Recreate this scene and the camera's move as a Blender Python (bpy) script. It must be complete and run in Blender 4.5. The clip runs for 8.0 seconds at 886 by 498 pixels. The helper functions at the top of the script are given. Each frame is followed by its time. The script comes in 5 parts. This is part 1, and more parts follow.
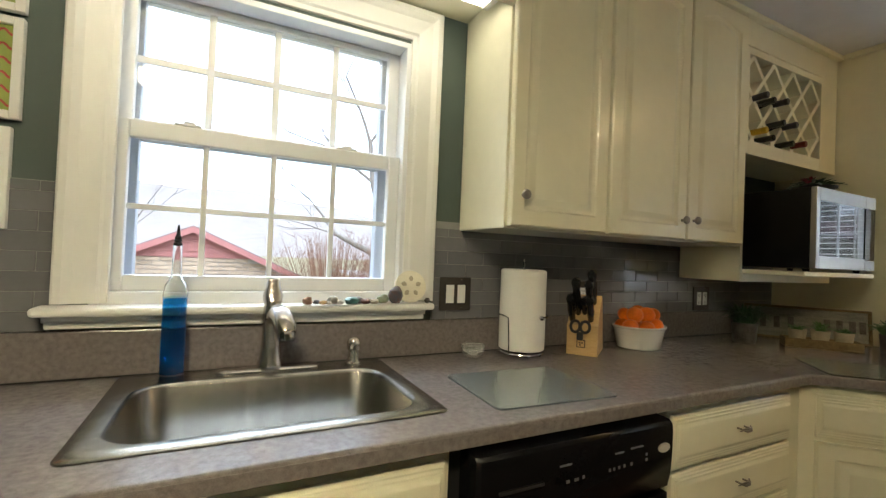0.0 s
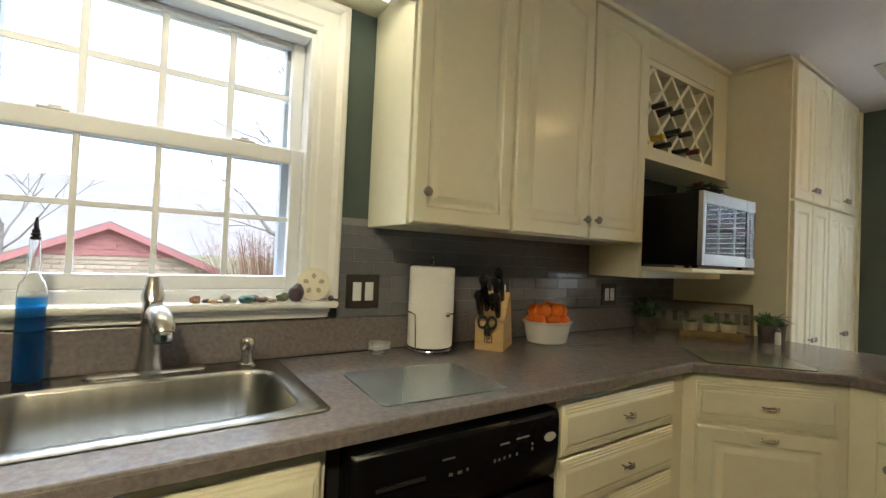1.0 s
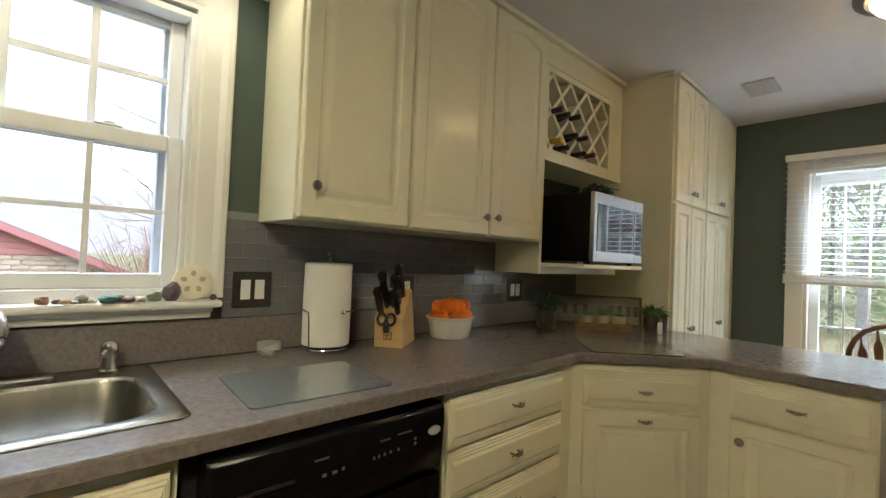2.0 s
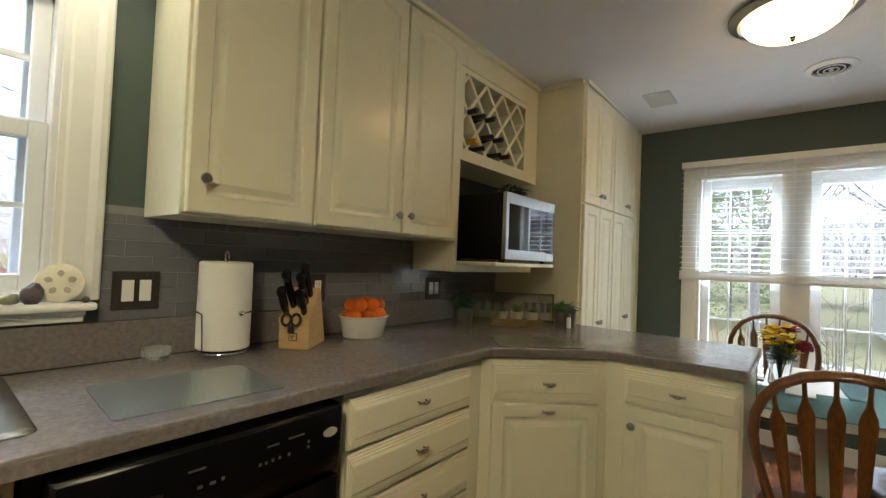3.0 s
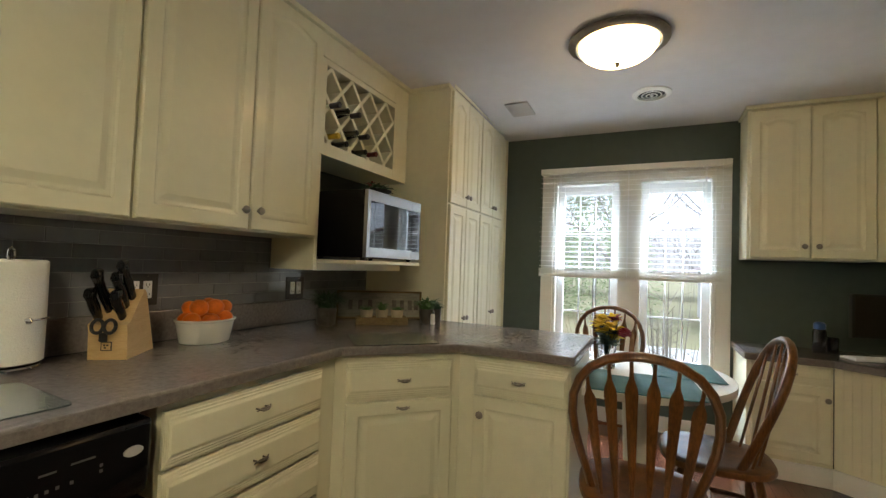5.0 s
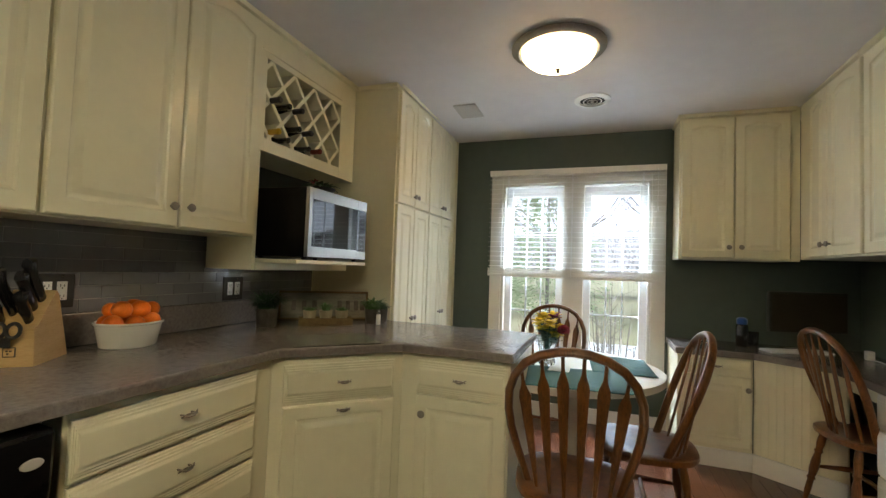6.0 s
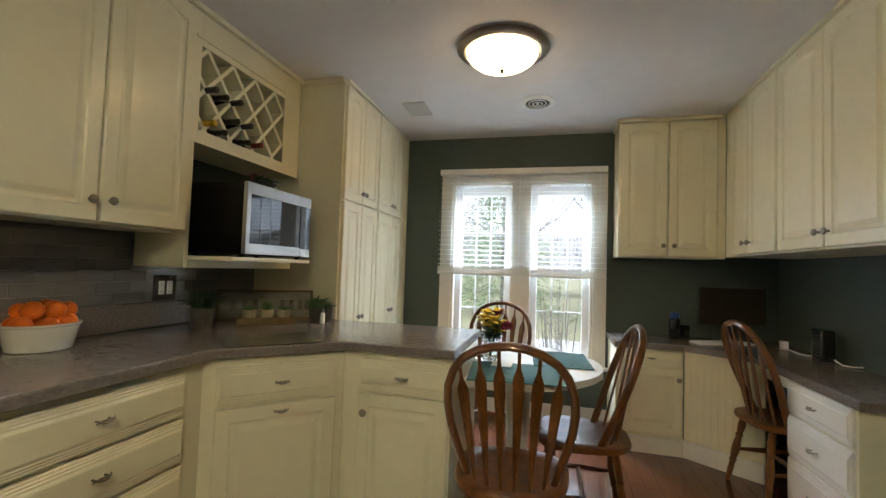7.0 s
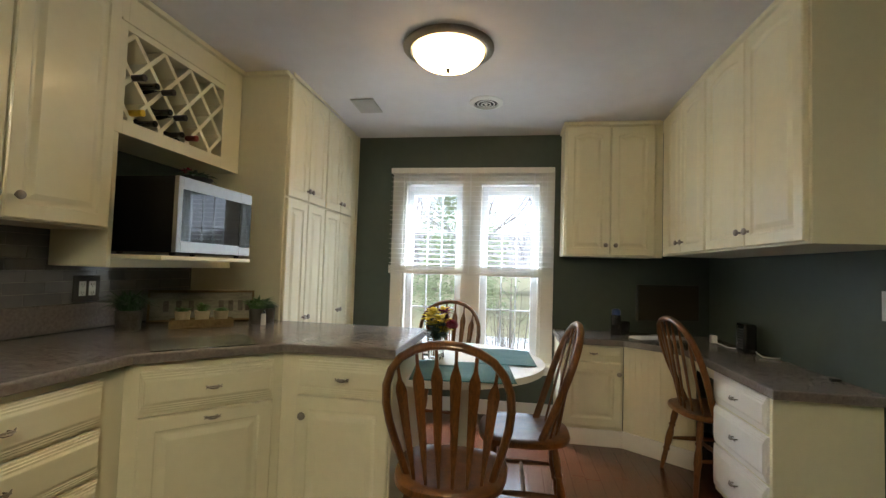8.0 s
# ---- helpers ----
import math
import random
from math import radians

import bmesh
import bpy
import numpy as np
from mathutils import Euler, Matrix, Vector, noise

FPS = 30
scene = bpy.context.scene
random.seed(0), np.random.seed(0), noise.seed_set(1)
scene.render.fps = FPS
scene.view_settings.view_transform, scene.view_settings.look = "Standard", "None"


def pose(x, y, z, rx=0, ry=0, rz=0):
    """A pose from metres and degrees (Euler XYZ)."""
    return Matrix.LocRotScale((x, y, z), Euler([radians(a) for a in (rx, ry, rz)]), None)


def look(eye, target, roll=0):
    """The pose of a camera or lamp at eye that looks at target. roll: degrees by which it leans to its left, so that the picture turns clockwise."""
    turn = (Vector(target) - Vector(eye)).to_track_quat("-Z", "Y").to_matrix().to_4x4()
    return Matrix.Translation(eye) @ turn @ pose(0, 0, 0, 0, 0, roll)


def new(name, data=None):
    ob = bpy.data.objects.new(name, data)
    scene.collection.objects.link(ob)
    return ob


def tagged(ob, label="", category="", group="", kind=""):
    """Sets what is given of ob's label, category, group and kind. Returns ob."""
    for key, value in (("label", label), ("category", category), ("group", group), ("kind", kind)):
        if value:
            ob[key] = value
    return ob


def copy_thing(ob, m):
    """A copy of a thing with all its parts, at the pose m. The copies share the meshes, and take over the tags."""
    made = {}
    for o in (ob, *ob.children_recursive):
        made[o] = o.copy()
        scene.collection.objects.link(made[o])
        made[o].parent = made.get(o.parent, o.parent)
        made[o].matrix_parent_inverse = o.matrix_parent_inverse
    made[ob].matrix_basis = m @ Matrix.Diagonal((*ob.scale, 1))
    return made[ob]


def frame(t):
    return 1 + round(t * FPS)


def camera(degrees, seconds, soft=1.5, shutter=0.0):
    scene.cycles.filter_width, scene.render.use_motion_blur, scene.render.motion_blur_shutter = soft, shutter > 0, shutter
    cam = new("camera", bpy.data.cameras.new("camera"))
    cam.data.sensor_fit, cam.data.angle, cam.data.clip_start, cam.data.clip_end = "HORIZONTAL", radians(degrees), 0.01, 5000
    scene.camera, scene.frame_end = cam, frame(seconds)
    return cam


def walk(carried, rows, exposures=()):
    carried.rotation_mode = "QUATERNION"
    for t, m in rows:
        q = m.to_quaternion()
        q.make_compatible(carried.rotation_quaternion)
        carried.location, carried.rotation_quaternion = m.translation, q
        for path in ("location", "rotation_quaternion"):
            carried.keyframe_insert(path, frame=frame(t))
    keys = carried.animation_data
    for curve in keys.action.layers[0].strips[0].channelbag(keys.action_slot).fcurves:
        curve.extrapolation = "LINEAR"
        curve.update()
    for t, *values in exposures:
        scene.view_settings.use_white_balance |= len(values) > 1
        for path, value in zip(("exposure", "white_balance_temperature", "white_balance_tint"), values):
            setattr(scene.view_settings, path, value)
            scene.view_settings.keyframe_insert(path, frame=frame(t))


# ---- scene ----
cam = camera(91.0, 8.0, soft=1.4)
PATH = [
    (0, (-0.091, -0.082, 1.274), (0.808, 1.705, 1.306), 2.4),
    (0.5, (-0.029, -0.112, 1.274), (0.972, 1.619, 1.308), 2.4),
    (1, (0.035, -0.147, 1.272), (1.147, 1.515, 1.311), 2.5),
    (1.5, (0.094, -0.184, 1.271), (1.329, 1.388, 1.312), 2.5),
    (3, (0.225, -0.298, 1.27), (1.772, 0.969, 1.323), 2.3),
    (3.5, (0.257, -0.332, 1.267), (1.885, 0.83, 1.325), 2.3),
    (4, (0.282, -0.366, 1.269), (1.981, 0.688, 1.332), 2.3),
    (4.5, (0.304, -0.398, 1.269), (2.062, 0.553, 1.334), 2.2),
    (5, (0.321, -0.429, 1.268), (2.126, 0.43, 1.338), 2.1),
    (6.5, (0.359, -0.523, 1.259), (2.268, 0.066, 1.343), 2.0),
    (7, (0.368, -0.554, 1.255), (2.304, -0.059, 1.34), 1.9),
    (7.5, (0.377, -0.589, 1.255), (2.333, -0.184, 1.341), 1.8),
    (8, (0.392, -0.624, 1.256), (2.365, -0.311, 1.343), 1.8),
]
walk(cam, [(t, look(eye, target, roll)) for t, eye, target, roll in PATH])

# ---- light ----
scene.view_settings.exposure = 0.73
world = bpy.data.worlds.new("sky")
scene.world = world
world.use_nodes = True
wn = world.node_tree
sky = wn.nodes.new("ShaderNodeTexSky")
sky.sky_type, sky.sun_disc = "NISHITA", False
sky.sun_elevation, sky.sun_rotation = radians(38), radians(200)
sky.air_density, sky.dust_density = 1.0, 4.0
haze = wn.nodes.new("ShaderNodeMixRGB")
haze.inputs[0].default_value = 0.75
haze.inputs[2].default_value = (12.2, 14.2, 17.4, 1)
wn.links.new(sky.outputs[0], haze.inputs[1])
wn.links.new(haze.outputs[0], wn.nodes["Background"].inputs[0])
wn.nodes["Background"].inputs[1].default_value = 0.17
sun_data = bpy.data.lights.new("sun", "SUN")
sun_data.energy, sun_data.angle, sun_data.color = 0.9, radians(25), (1.0, 0.98, 0.95)
sun = new("sun", sun_data)
sun.matrix_world = look((6, -14, 12), (0, 0, 0))


def sky_lamp(name, m, wide, high, watts):
    """An added unseen lamp above one window, standing in for the sky's light."""
    data = bpy.data.lights.new(name, "AREA")
    data.shape, data.size, data.size_y, data.energy, data.color = "RECTANGLE", wide, high, watts, (0.73, 0.865, 1.0)
    new(name, data).matrix_world = m


sky_lamp("sky_light_sink", look((-0.35, 3.50, 3.75), (0.04, 1.37, 1.55)), 3.2, 1.0, 120)
sky_lamp("sky_light_dining", look((6.30, -0.28, 3.55), (4.10, -0.28, 1.40)), 4.2, 1.2, 760)

# ---- dimensions of the place ----
WALL_Y, FAR_X, RIGHT_Y, LEFT_X = 1.37, 4.10, -2.16, -1.9
CEIL, FLOOR, TOP = 2.44, 0.05, 0.914
FACE_Y = 0.735            # faces of the base units under the window wall
UP_Y, UP_Z = 1.073, 1.372  # faces and underside of the wall units
PAN_X, PAN_Y = 2.85, 0.76  # corner of the tall larder units
DESK = 0.79


# ---- materials ----
def material(name, colour, rough=0.5, metal=0.0, vary=0.08, scale=6.0, bump=0.0, bump_scale=120.0, coat=0.0, stretch=(1, 1, 1),
             second=None, clear=0.0, glow=None, spread=0.0, sheen=0.0, ior=1.45):
    """A Principled surface with broad and fine variation of its colour, and fine relief."""
    m = bpy.data.materials.new(name)
    m.use_nodes = True
    t = m.node_tree
    p = t.nodes["Principled BSDF"]
    p.inputs["Roughness"].default_value = rough
    p.inputs["Metallic"].default_value = metal
    p.inputs["Coat Weight"].default_value = coat
    p.inputs["Coat Roughness"].default_value = 0.12
    p.inputs["Transmission Weight"].default_value = clear
    p.inputs["IOR"].default_value = ior
    p.inputs["Sheen Weight"].default_value = sheen
    if glow:
        p.inputs["Emission Color"].default_value = (*glow[:3], 1)
        p.inputs["Emission Strength"].default_value = glow[3]
    where = t.nodes.new("ShaderNodeTexCoord")
    turn = t.nodes.new("ShaderNodeMapping")
    turn.inputs["Scale"].default_value = stretch
    t.links.new(where.outputs["Object"], turn.inputs[0])
    big, fine = t.nodes.new("ShaderNodeTexNoise"), t.nodes.new("ShaderNodeTexNoise")
    big.inputs["Scale"].default_value, big.inputs["Detail"].default_value = scale, 5
    fine.inputs["Scale"].default_value, fine.inputs["Detail"].default_value = scale * 9, 6
    for n in (big, fine):
        t.links.new(turn.outputs[0], n.inputs["Vector"])
    both = t.nodes.new("ShaderNodeMath")
    both.operation = "MULTIPLY_ADD"
    both.inputs[1].default_value = 0.5
    t.links.new(fine.outputs[0], both.inputs[0])
    half = t.nodes.new("ShaderNodeMath")
    half.operation = "MULTIPLY"
    half.inputs[1].default_value = 0.5
    t.links.new(big.outputs[0], half.inputs[0])
    t.links.new(half.outputs[0], both.inputs[2])
    ramp = t.nodes.new("ShaderNodeValToRGB")
    a, b = ramp.color_ramp.elements
    a.position, b.position = 0.36, 0.64
    low = second or tuple(c * (1 - vary) for c in colour)
    high = colour if second else tuple(min(1, c * (1 + vary)) for c in colour)
    a.color, b.color = (*low, 1), (*high, 1)
    t.links.new(both.outputs[0], ramp.inputs[0])
    out = ramp.outputs[0]
    if spread:
        info = t.nodes.new("ShaderNodeObjectInfo")
        mul = t.nodes.new("ShaderNodeMapRange")
        mul.inputs["To Min"].default_value, mul.inputs["To Max"].default_value = 1 - spread, 1 + spread
        t.links.new(info.outputs["Random"], mul.inputs[0])
        hue = t.nodes.new("ShaderNodeHueSaturation")
        t.links.new(mul.outputs[0], hue.inputs["Value"])
        t.links.new(out, hue.inputs["Color"])
        out = hue.outputs[0]
    t.links.new(out, p.inputs["Base Color"])
    if bump:
        rel = t.nodes.new("ShaderNodeTexNoise")
        rel.inputs["Scale"].default_value, rel.inputs["Detail"].default_value = bump_scale, 4
        t.links.new(turn.outputs[0], rel.inputs["Vector"])
        bp = t.nodes.new("ShaderNodeBump")
        bp.inputs["Strength"].default_value, bp.inputs["Distance"].default_value = bump, 0.004
        t.links.new(rel.outputs[0], bp.inputs["Height"])
        t.links.new(bp.outputs[0], p.inputs["Normal"])
    return m


CREAM = material("cream_cabinet_paint", (0.805, 0.770, 0.580), 0.36, vary=0.025, scale=2.5, bump=0.05, bump_scale=60, coat=0.18)
WHITE = material("white_trim_paint", (0.82, 0.81, 0.765), 0.38, vary=0.02, scale=3, bump=0.05, bump_scale=50)
VINYL = material("white_vinyl", (0.80, 0.81, 0.82), 0.35, vary=0.02, scale=3)
# darker copy of the vinyl; its bluish grey imitates shade on the outer frame
SHADED_VINYL = material("grey_storm_frame", (0.40, 0.43, 0.48), 0.45, vary=0.04, scale=5)
CEILING = material("ceiling_paint", (0.74, 0.72, 0.72), 0.9, vary=0.03, scale=1.2, bump=0.15, bump_scale=240)
GREEN = material("green_wall_paint", (0.074, 0.100, 0.088), 0.55, vary=0.06, scale=1.6, bump=0.12, bump_scale=180)
LAMINATE = material("grey_brown_laminate", (0.245, 0.218, 0.210), 0.20, second=(0.150, 0.131, 0.126), scale=75, bump=0.03, bump_scale=300)
TILE = material("grey_glazed_tile", (0.185, 0.185, 0.195), 0.06, vary=0.05, scale=4, spread=0.10, bump=0.04, bump_scale=9, coat=0.5)
GROUT = material("grout", (0.28, 0.28, 0.27), 0.9, vary=0.08, scale=40)
STEEL = material("brushed_steel", (0.37, 0.36, 0.345), 0.28, metal=1, vary=0.05, scale=4, stretch=(1, 30, 1), bump=0.03, bump_scale=80)
# upright streaks in this steel's colour imitate reflections on the basin walls
BASIN = material("sink_steel", (0.35, 0.34, 0.315), 0.26, metal=1, vary=0.30, scale=3.5, stretch=(1, 1, 0.04), bump=0.06, bump_scale=5)
NICKEL = material("brushed_nickel", (0.58, 0.54, 0.50), 0.26, metal=1, vary=0.05, scale=30)
PEWTER = material("worn_pewter", (0.32, 0.29, 0.25), 0.34, metal=1, vary=0.12, scale=50)
AGED = material("aged_nickel", (0.30, 0.27, 0.23), 0.30, metal=1, vary=0.15, scale=60)
CHROME = material("chrome", (0.75, 0.75, 0.76), 0.08, metal=1, vary=0.02)
DULL_BLACK = material("dull_black_enamel", (0.006, 0.006, 0.007), 0.24, vary=0.15, scale=20, ior=1.22)
VENT = material("vent_grey", (0.52, 0.50, 0.46), 0.6, vary=0.03)
BLACK = material("black_plastic", (0.012, 0.012, 0.013), 0.22, vary=0.15, scale=20, coat=0.3)
MATT_BLACK = material("matt_black", (0.015, 0.015, 0.016), 0.55, vary=0.2, scale=30)
BLACK_GLASS = material("black_glass", (0.008, 0.008, 0.009), 0.03, vary=0.05, ior=1.46)
BRONZE = material("dark_bronze_plate", (0.055, 0.048, 0.042), 0.4, metal=0.3, vary=0.1, scale=20)
SWITCH = material("white_switch", (0.82, 0.82, 0.80), 0.35, vary=0.01)
GLASS = material("window_glass", (0.97, 0.98, 0.98), 0.0, vary=0.0, clear=1)
PAPER = material("paper_towel", (0.84, 0.82, 0.76), 0.95, vary=0.02, scale=10, bump=0.4, bump_scale=220)
MAPLE = material("light_wood", (0.70, 0.49, 0.24), 0.42, second=(0.58, 0.37, 0.16), scale=5, stretch=(1, 1, 10), bump=0.05)
OAK = material("honey_oak", (0.195, 0.076, 0.018), 0.28, second=(0.078, 0.028, 0.007), scale=7, stretch=(3, 3, 0.5), bump=0.06, bump_scale=90, coat=0.35)
PLANK = material("red_oak_plank", (0.115, 0.034, 0.013), 0.20, second=(0.078, 0.022, 0.009), scale=4, stretch=(0.7, 9, 1), bump=0.04, bump_scale=60, coat=0.4, spread=0.10)
ORANGE = material("orange_peel", (0.74, 0.165, 0.011), 0.42, vary=0.10, scale=12, bump=0.35, bump_scale=220, spread=0.22)
PORCELAIN = material("white_porcelain", (0.80, 0.79, 0.74), 0.18, vary=0.01, coat=0.5)
BLUE = material("blue_liquid", (0.02, 0.36, 0.95), 0.02, vary=0.02, clear=0.85, ior=1.36)
CLEAR = material("clear_glass", (0.95, 0.97, 0.96), 0.02, vary=0.0, clear=1)
CUT_GLASS = material("cut_glass", (0.90, 0.92, 0.90), 0.10, vary=0.02, clear=0.88)
FROST = material("frosted_glass", (0.80, 0.88, 0.86), 0.10, vary=0.03, scale=60, clear=0.96, bump=0.12, bump_scale=420)
CLOTH = material("teal_cloth", (0.022, 0.125, 0.14), 0.9, vary=0.14, scale=30, bump=0.5, bump_scale=420, sheen=0.2)
LEAF = material("leaf_green", (0.055, 0.13, 0.035), 0.5, vary=0.35, scale=9, spread=0.2)
# needle colour paled to imitate the haze over far trees
LEAF_FAR = material("haze_paled_needles", (0.15, 0.19, 0.10), 0.8, vary=0.3, scale=2)
LEAF_DARK = material("deep_leaf_green", (0.03, 0.075, 0.028), 0.5, vary=0.35, scale=9, spread=0.2)
YELLOW = material("yellow_petals", (0.80, 0.58, 0.03), 0.6, vary=0.12, scale=40)
CRIMSON = material("crimson_petals", (0.22, 0.012, 0.03), 0.6, vary=0.2, scale=40)
TIN = material("aged_tin", (0.16, 0.15, 0.13), 0.5, metal=0.5, second=(0.07, 0.06, 0.05), scale=20)
SLATE = material("weathered_board", (0.30, 0.29, 0.24), 0.7, second=(0.13, 0.13, 0.11), scale=10, stretch=(1, 1, 6))
DRIFT = material("rustic_wood", (0.21, 0.15, 0.065), 0.75, second=(0.11, 0.075, 0.03), scale=8, stretch=(1, 6, 1), bump=0.2)
CLAY = material("pale_clay", (0.42, 0.36, 0.25), 0.8, vary=0.2, scale=30)
SLOT = material("sand_dollar_slot", (0.46, 0.41, 0.30), 0.9, vary=0.1, scale=40)
SHELL = material("sand_dollar", (0.80, 0.75, 0.60), 0.7, vary=0.06, scale=25, bump=0.2)
WINE = material("dark_wine_glass", (0.012, 0.013, 0.010), 0.08, vary=0.1, coat=0.6)
FOIL_GREY = material("grey_foil", (0.06, 0.055, 0.06), 0.35, metal=0.4, vary=0.1)
FOIL_RED = material("red_foil", (0.16, 0.022, 0.018), 0.35, metal=0.3, vary=0.1)
FOIL_GOLD = material("yellow_foil", (0.62, 0.40, 0.03), 0.4, vary=0.1)
BLIND = material("blind_slat", (0.84, 0.84, 0.83), 0.45, vary=0.02, scale=8)
bn = BLIND.node_tree
thin, blend = bn.nodes.new("ShaderNodeBsdfTranslucent"), bn.nodes.new("ShaderNodeMixShader")
thin.inputs[0].default_value = (0.95, 0.95, 0.95, 1)
blend.inputs[0].default_value = 0.5
bn.links.new(bn.nodes["Principled BSDF"].outputs[0], blend.inputs[1])
bn.links.new(thin.outputs[0], blend.inputs[2])
bn.links.new(blend.outputs[0], bn.nodes["Material Output"].inputs[0])
# brown in the screen colour imitates the room mirrored in it
SCREEN = material("dark_screen", (0.034, 0.027, 0.018), 0.35, vary=0.1)
# needles let some of the sky's light through; the tint is raised to imitate haze
lt = LEAF_FAR.node_tree
through_leaf, mixed = lt.nodes.new("ShaderNodeBsdfTranslucent"), lt.nodes.new("ShaderNodeMixShader")
through_leaf.inputs[0].default_value = (0.48, 0.56, 0.32, 1)
mixed.inputs[0].default_value = 0.5
lt.links.new(lt.nodes["Principled BSDF"].outputs[0], mixed.inputs[1])
lt.links.new(through_leaf.outputs[0], mixed.inputs[2])
lt.links.new(mixed.outputs[0], lt.nodes["Material Output"].inputs[0])
# case colour lifted from black to imitate the wall's reflection
MONITOR = material("monitor_black", (0.030, 0.031, 0.026), 0.45, vary=0.1)
BOWL_GLASS = material("lamp_bowl", (0.90, 0.82, 0.66), 0.5, vary=0.02, glow=(1.0, 0.66, 0.30, 20.0))
# bowl of the added fill lamp, much stronger than the dining lamp
FILL_BOWL = material("fill_lamp_bowl", (0.90, 0.84, 0.70), 0.5, vary=0.02, glow=(1.0, 0.865, 0.56, 33.0))
for bowl, low, hot in ((BOWL_GLASS, 4.0, 12.5), (FILL_BOWL, 1.5, 97.0)):
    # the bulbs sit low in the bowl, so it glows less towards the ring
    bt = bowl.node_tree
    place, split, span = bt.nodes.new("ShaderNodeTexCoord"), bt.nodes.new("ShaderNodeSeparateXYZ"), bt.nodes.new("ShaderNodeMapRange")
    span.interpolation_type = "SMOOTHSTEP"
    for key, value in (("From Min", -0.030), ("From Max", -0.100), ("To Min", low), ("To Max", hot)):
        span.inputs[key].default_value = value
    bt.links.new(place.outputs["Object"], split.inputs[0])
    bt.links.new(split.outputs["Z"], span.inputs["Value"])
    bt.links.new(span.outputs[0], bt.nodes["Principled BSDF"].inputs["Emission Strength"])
TUBE = material("fluorescent_diffuser", (0.9, 0.9, 0.86), 0.4, vary=0.01, glow=(1.0, 0.94, 0.78, 4.8))
GRASS = material("winter_grass", (0.21, 0.205, 0.095), 0.95, second=(0.22, 0.185, 0.115), scale=0.8, bump=0.5, bump_scale=20)
ASPHALT = material("pale_concrete", (0.42, 0.42, 0.41), 0.9, vary=0.1, scale=1)
BRICK = material("tan_brick", (0.45, 0.36, 0.28), 0.9, vary=0.12, scale=6, spread=0.14)
BRICK_RED = material("red_brick", (0.22, 0.09, 0.065), 0.9, vary=0.12, scale=6, spread=0.14)
MORTAR = material("mortar", (0.45, 0.43, 0.40), 0.95, vary=0.08, scale=10)
# red paint with the glare over the house put into its colour
RED_PAINT = material("glare_paled_red_paint", (0.40, 0.17, 0.165), 0.6, vary=0.1, scale=3)
ROOF = material("grey_shingle", (0.26, 0.19, 0.19), 0.95, vary=0.2, scale=5)
BARK = material("grey_bark", (0.22, 0.20, 0.18), 0.95, vary=0.3, scale=12, bump=0.5, bump_scale=40)
STEM = material("dark_stem", (0.13, 0.11, 0.09), 0.95, vary=0.3, scale=12)
TWIG = material("brown_twig", (0.20, 0.10, 0.065), 0.95, vary=0.3, scale=12)
WOODS = material("pale_winter_woods", (0.23, 0.215, 0.19), 1.0, vary=0.25, scale=0.6)
# the distance haze is painted into the hills' colour
HILL = material("hazy_hill", (0.30, 0.275, 0.26), 1.0, vary=0.10, scale=0.06)
PAPER_GREEN = material("green_print", (0.36, 0.42, 0.12), 0.8, vary=0.05)
PAPER_PINK = material("peach_print", (0.62, 0.33, 0.20), 0.8, vary=0.05)
INK_RED = material("red_ink", (0.55, 0.10, 0.10), 0.8, vary=0.05)
PALE_TEXT = material("pale_marking", (0.10, 0.10, 0.095), 0.5, vary=0.02)
INK = material("dark_ink", (0.06, 0.05, 0.04), 0.7, vary=0.05)


# ---- mesh helpers ----
def box(bm, lo, hi, bevel=0.0, seg=2):
    c = [(a + b) / 2 for a, b in zip(lo, hi)]
    s = [abs(b - a) for a, b in zip(lo, hi)]
    vs = bmesh.ops.create_cube(bm, size=1, matrix=Matrix.LocRotScale(c, None, s))["verts"]
    if bevel:
        edges = list({e for v in vs for e in v.link_edges})
        bmesh.ops.bevel(bm, geom=edges, offset=min(bevel, 0.45 * min(s)), segments=seg, affect="EDGES", profile=0.5)
    return bm


def boxes(*pairs, bevel=0.0):
    bm = bmesh.new()
    for lo, hi in pairs:
        box(bm, lo, hi, bevel)
    return bm


def rings(bm, loops, closed=True, cap_start=False, cap_end=False):
    """Skin over loops of points of equal number."""
    rows = [[bm.verts.new(p) for p in loop] for loop in loops]
    n = len(rows[0])
    for a, b in zip(rows, rows[1:]):
        for i in range(n if closed else n - 1):
            j = (i + 1) % n
            bm.faces.new((a[i], a[j], b[j], b[i]))
    if cap_start:
        bm.faces.new(list(reversed(rows[0])))
    if cap_end:
        bm.faces.new(rows[-1])
    return bm


def lathe(bm, profile, seg=24, m=None, sx=1.0, sy=1.0):
    """A body turned about z from (radius, height) pairs."""
    m = m or Matrix()
    loops = []
    for r, z in profile:
        r = max(r, 1e-4)
        loops.append([m @ Vector((sx * r * math.cos(2 * math.pi * i / seg), sy * r * math.sin(2 * math.pi * i / seg), z)) for i in range(seg)])
    return rings(bm, loops, True, True, True)


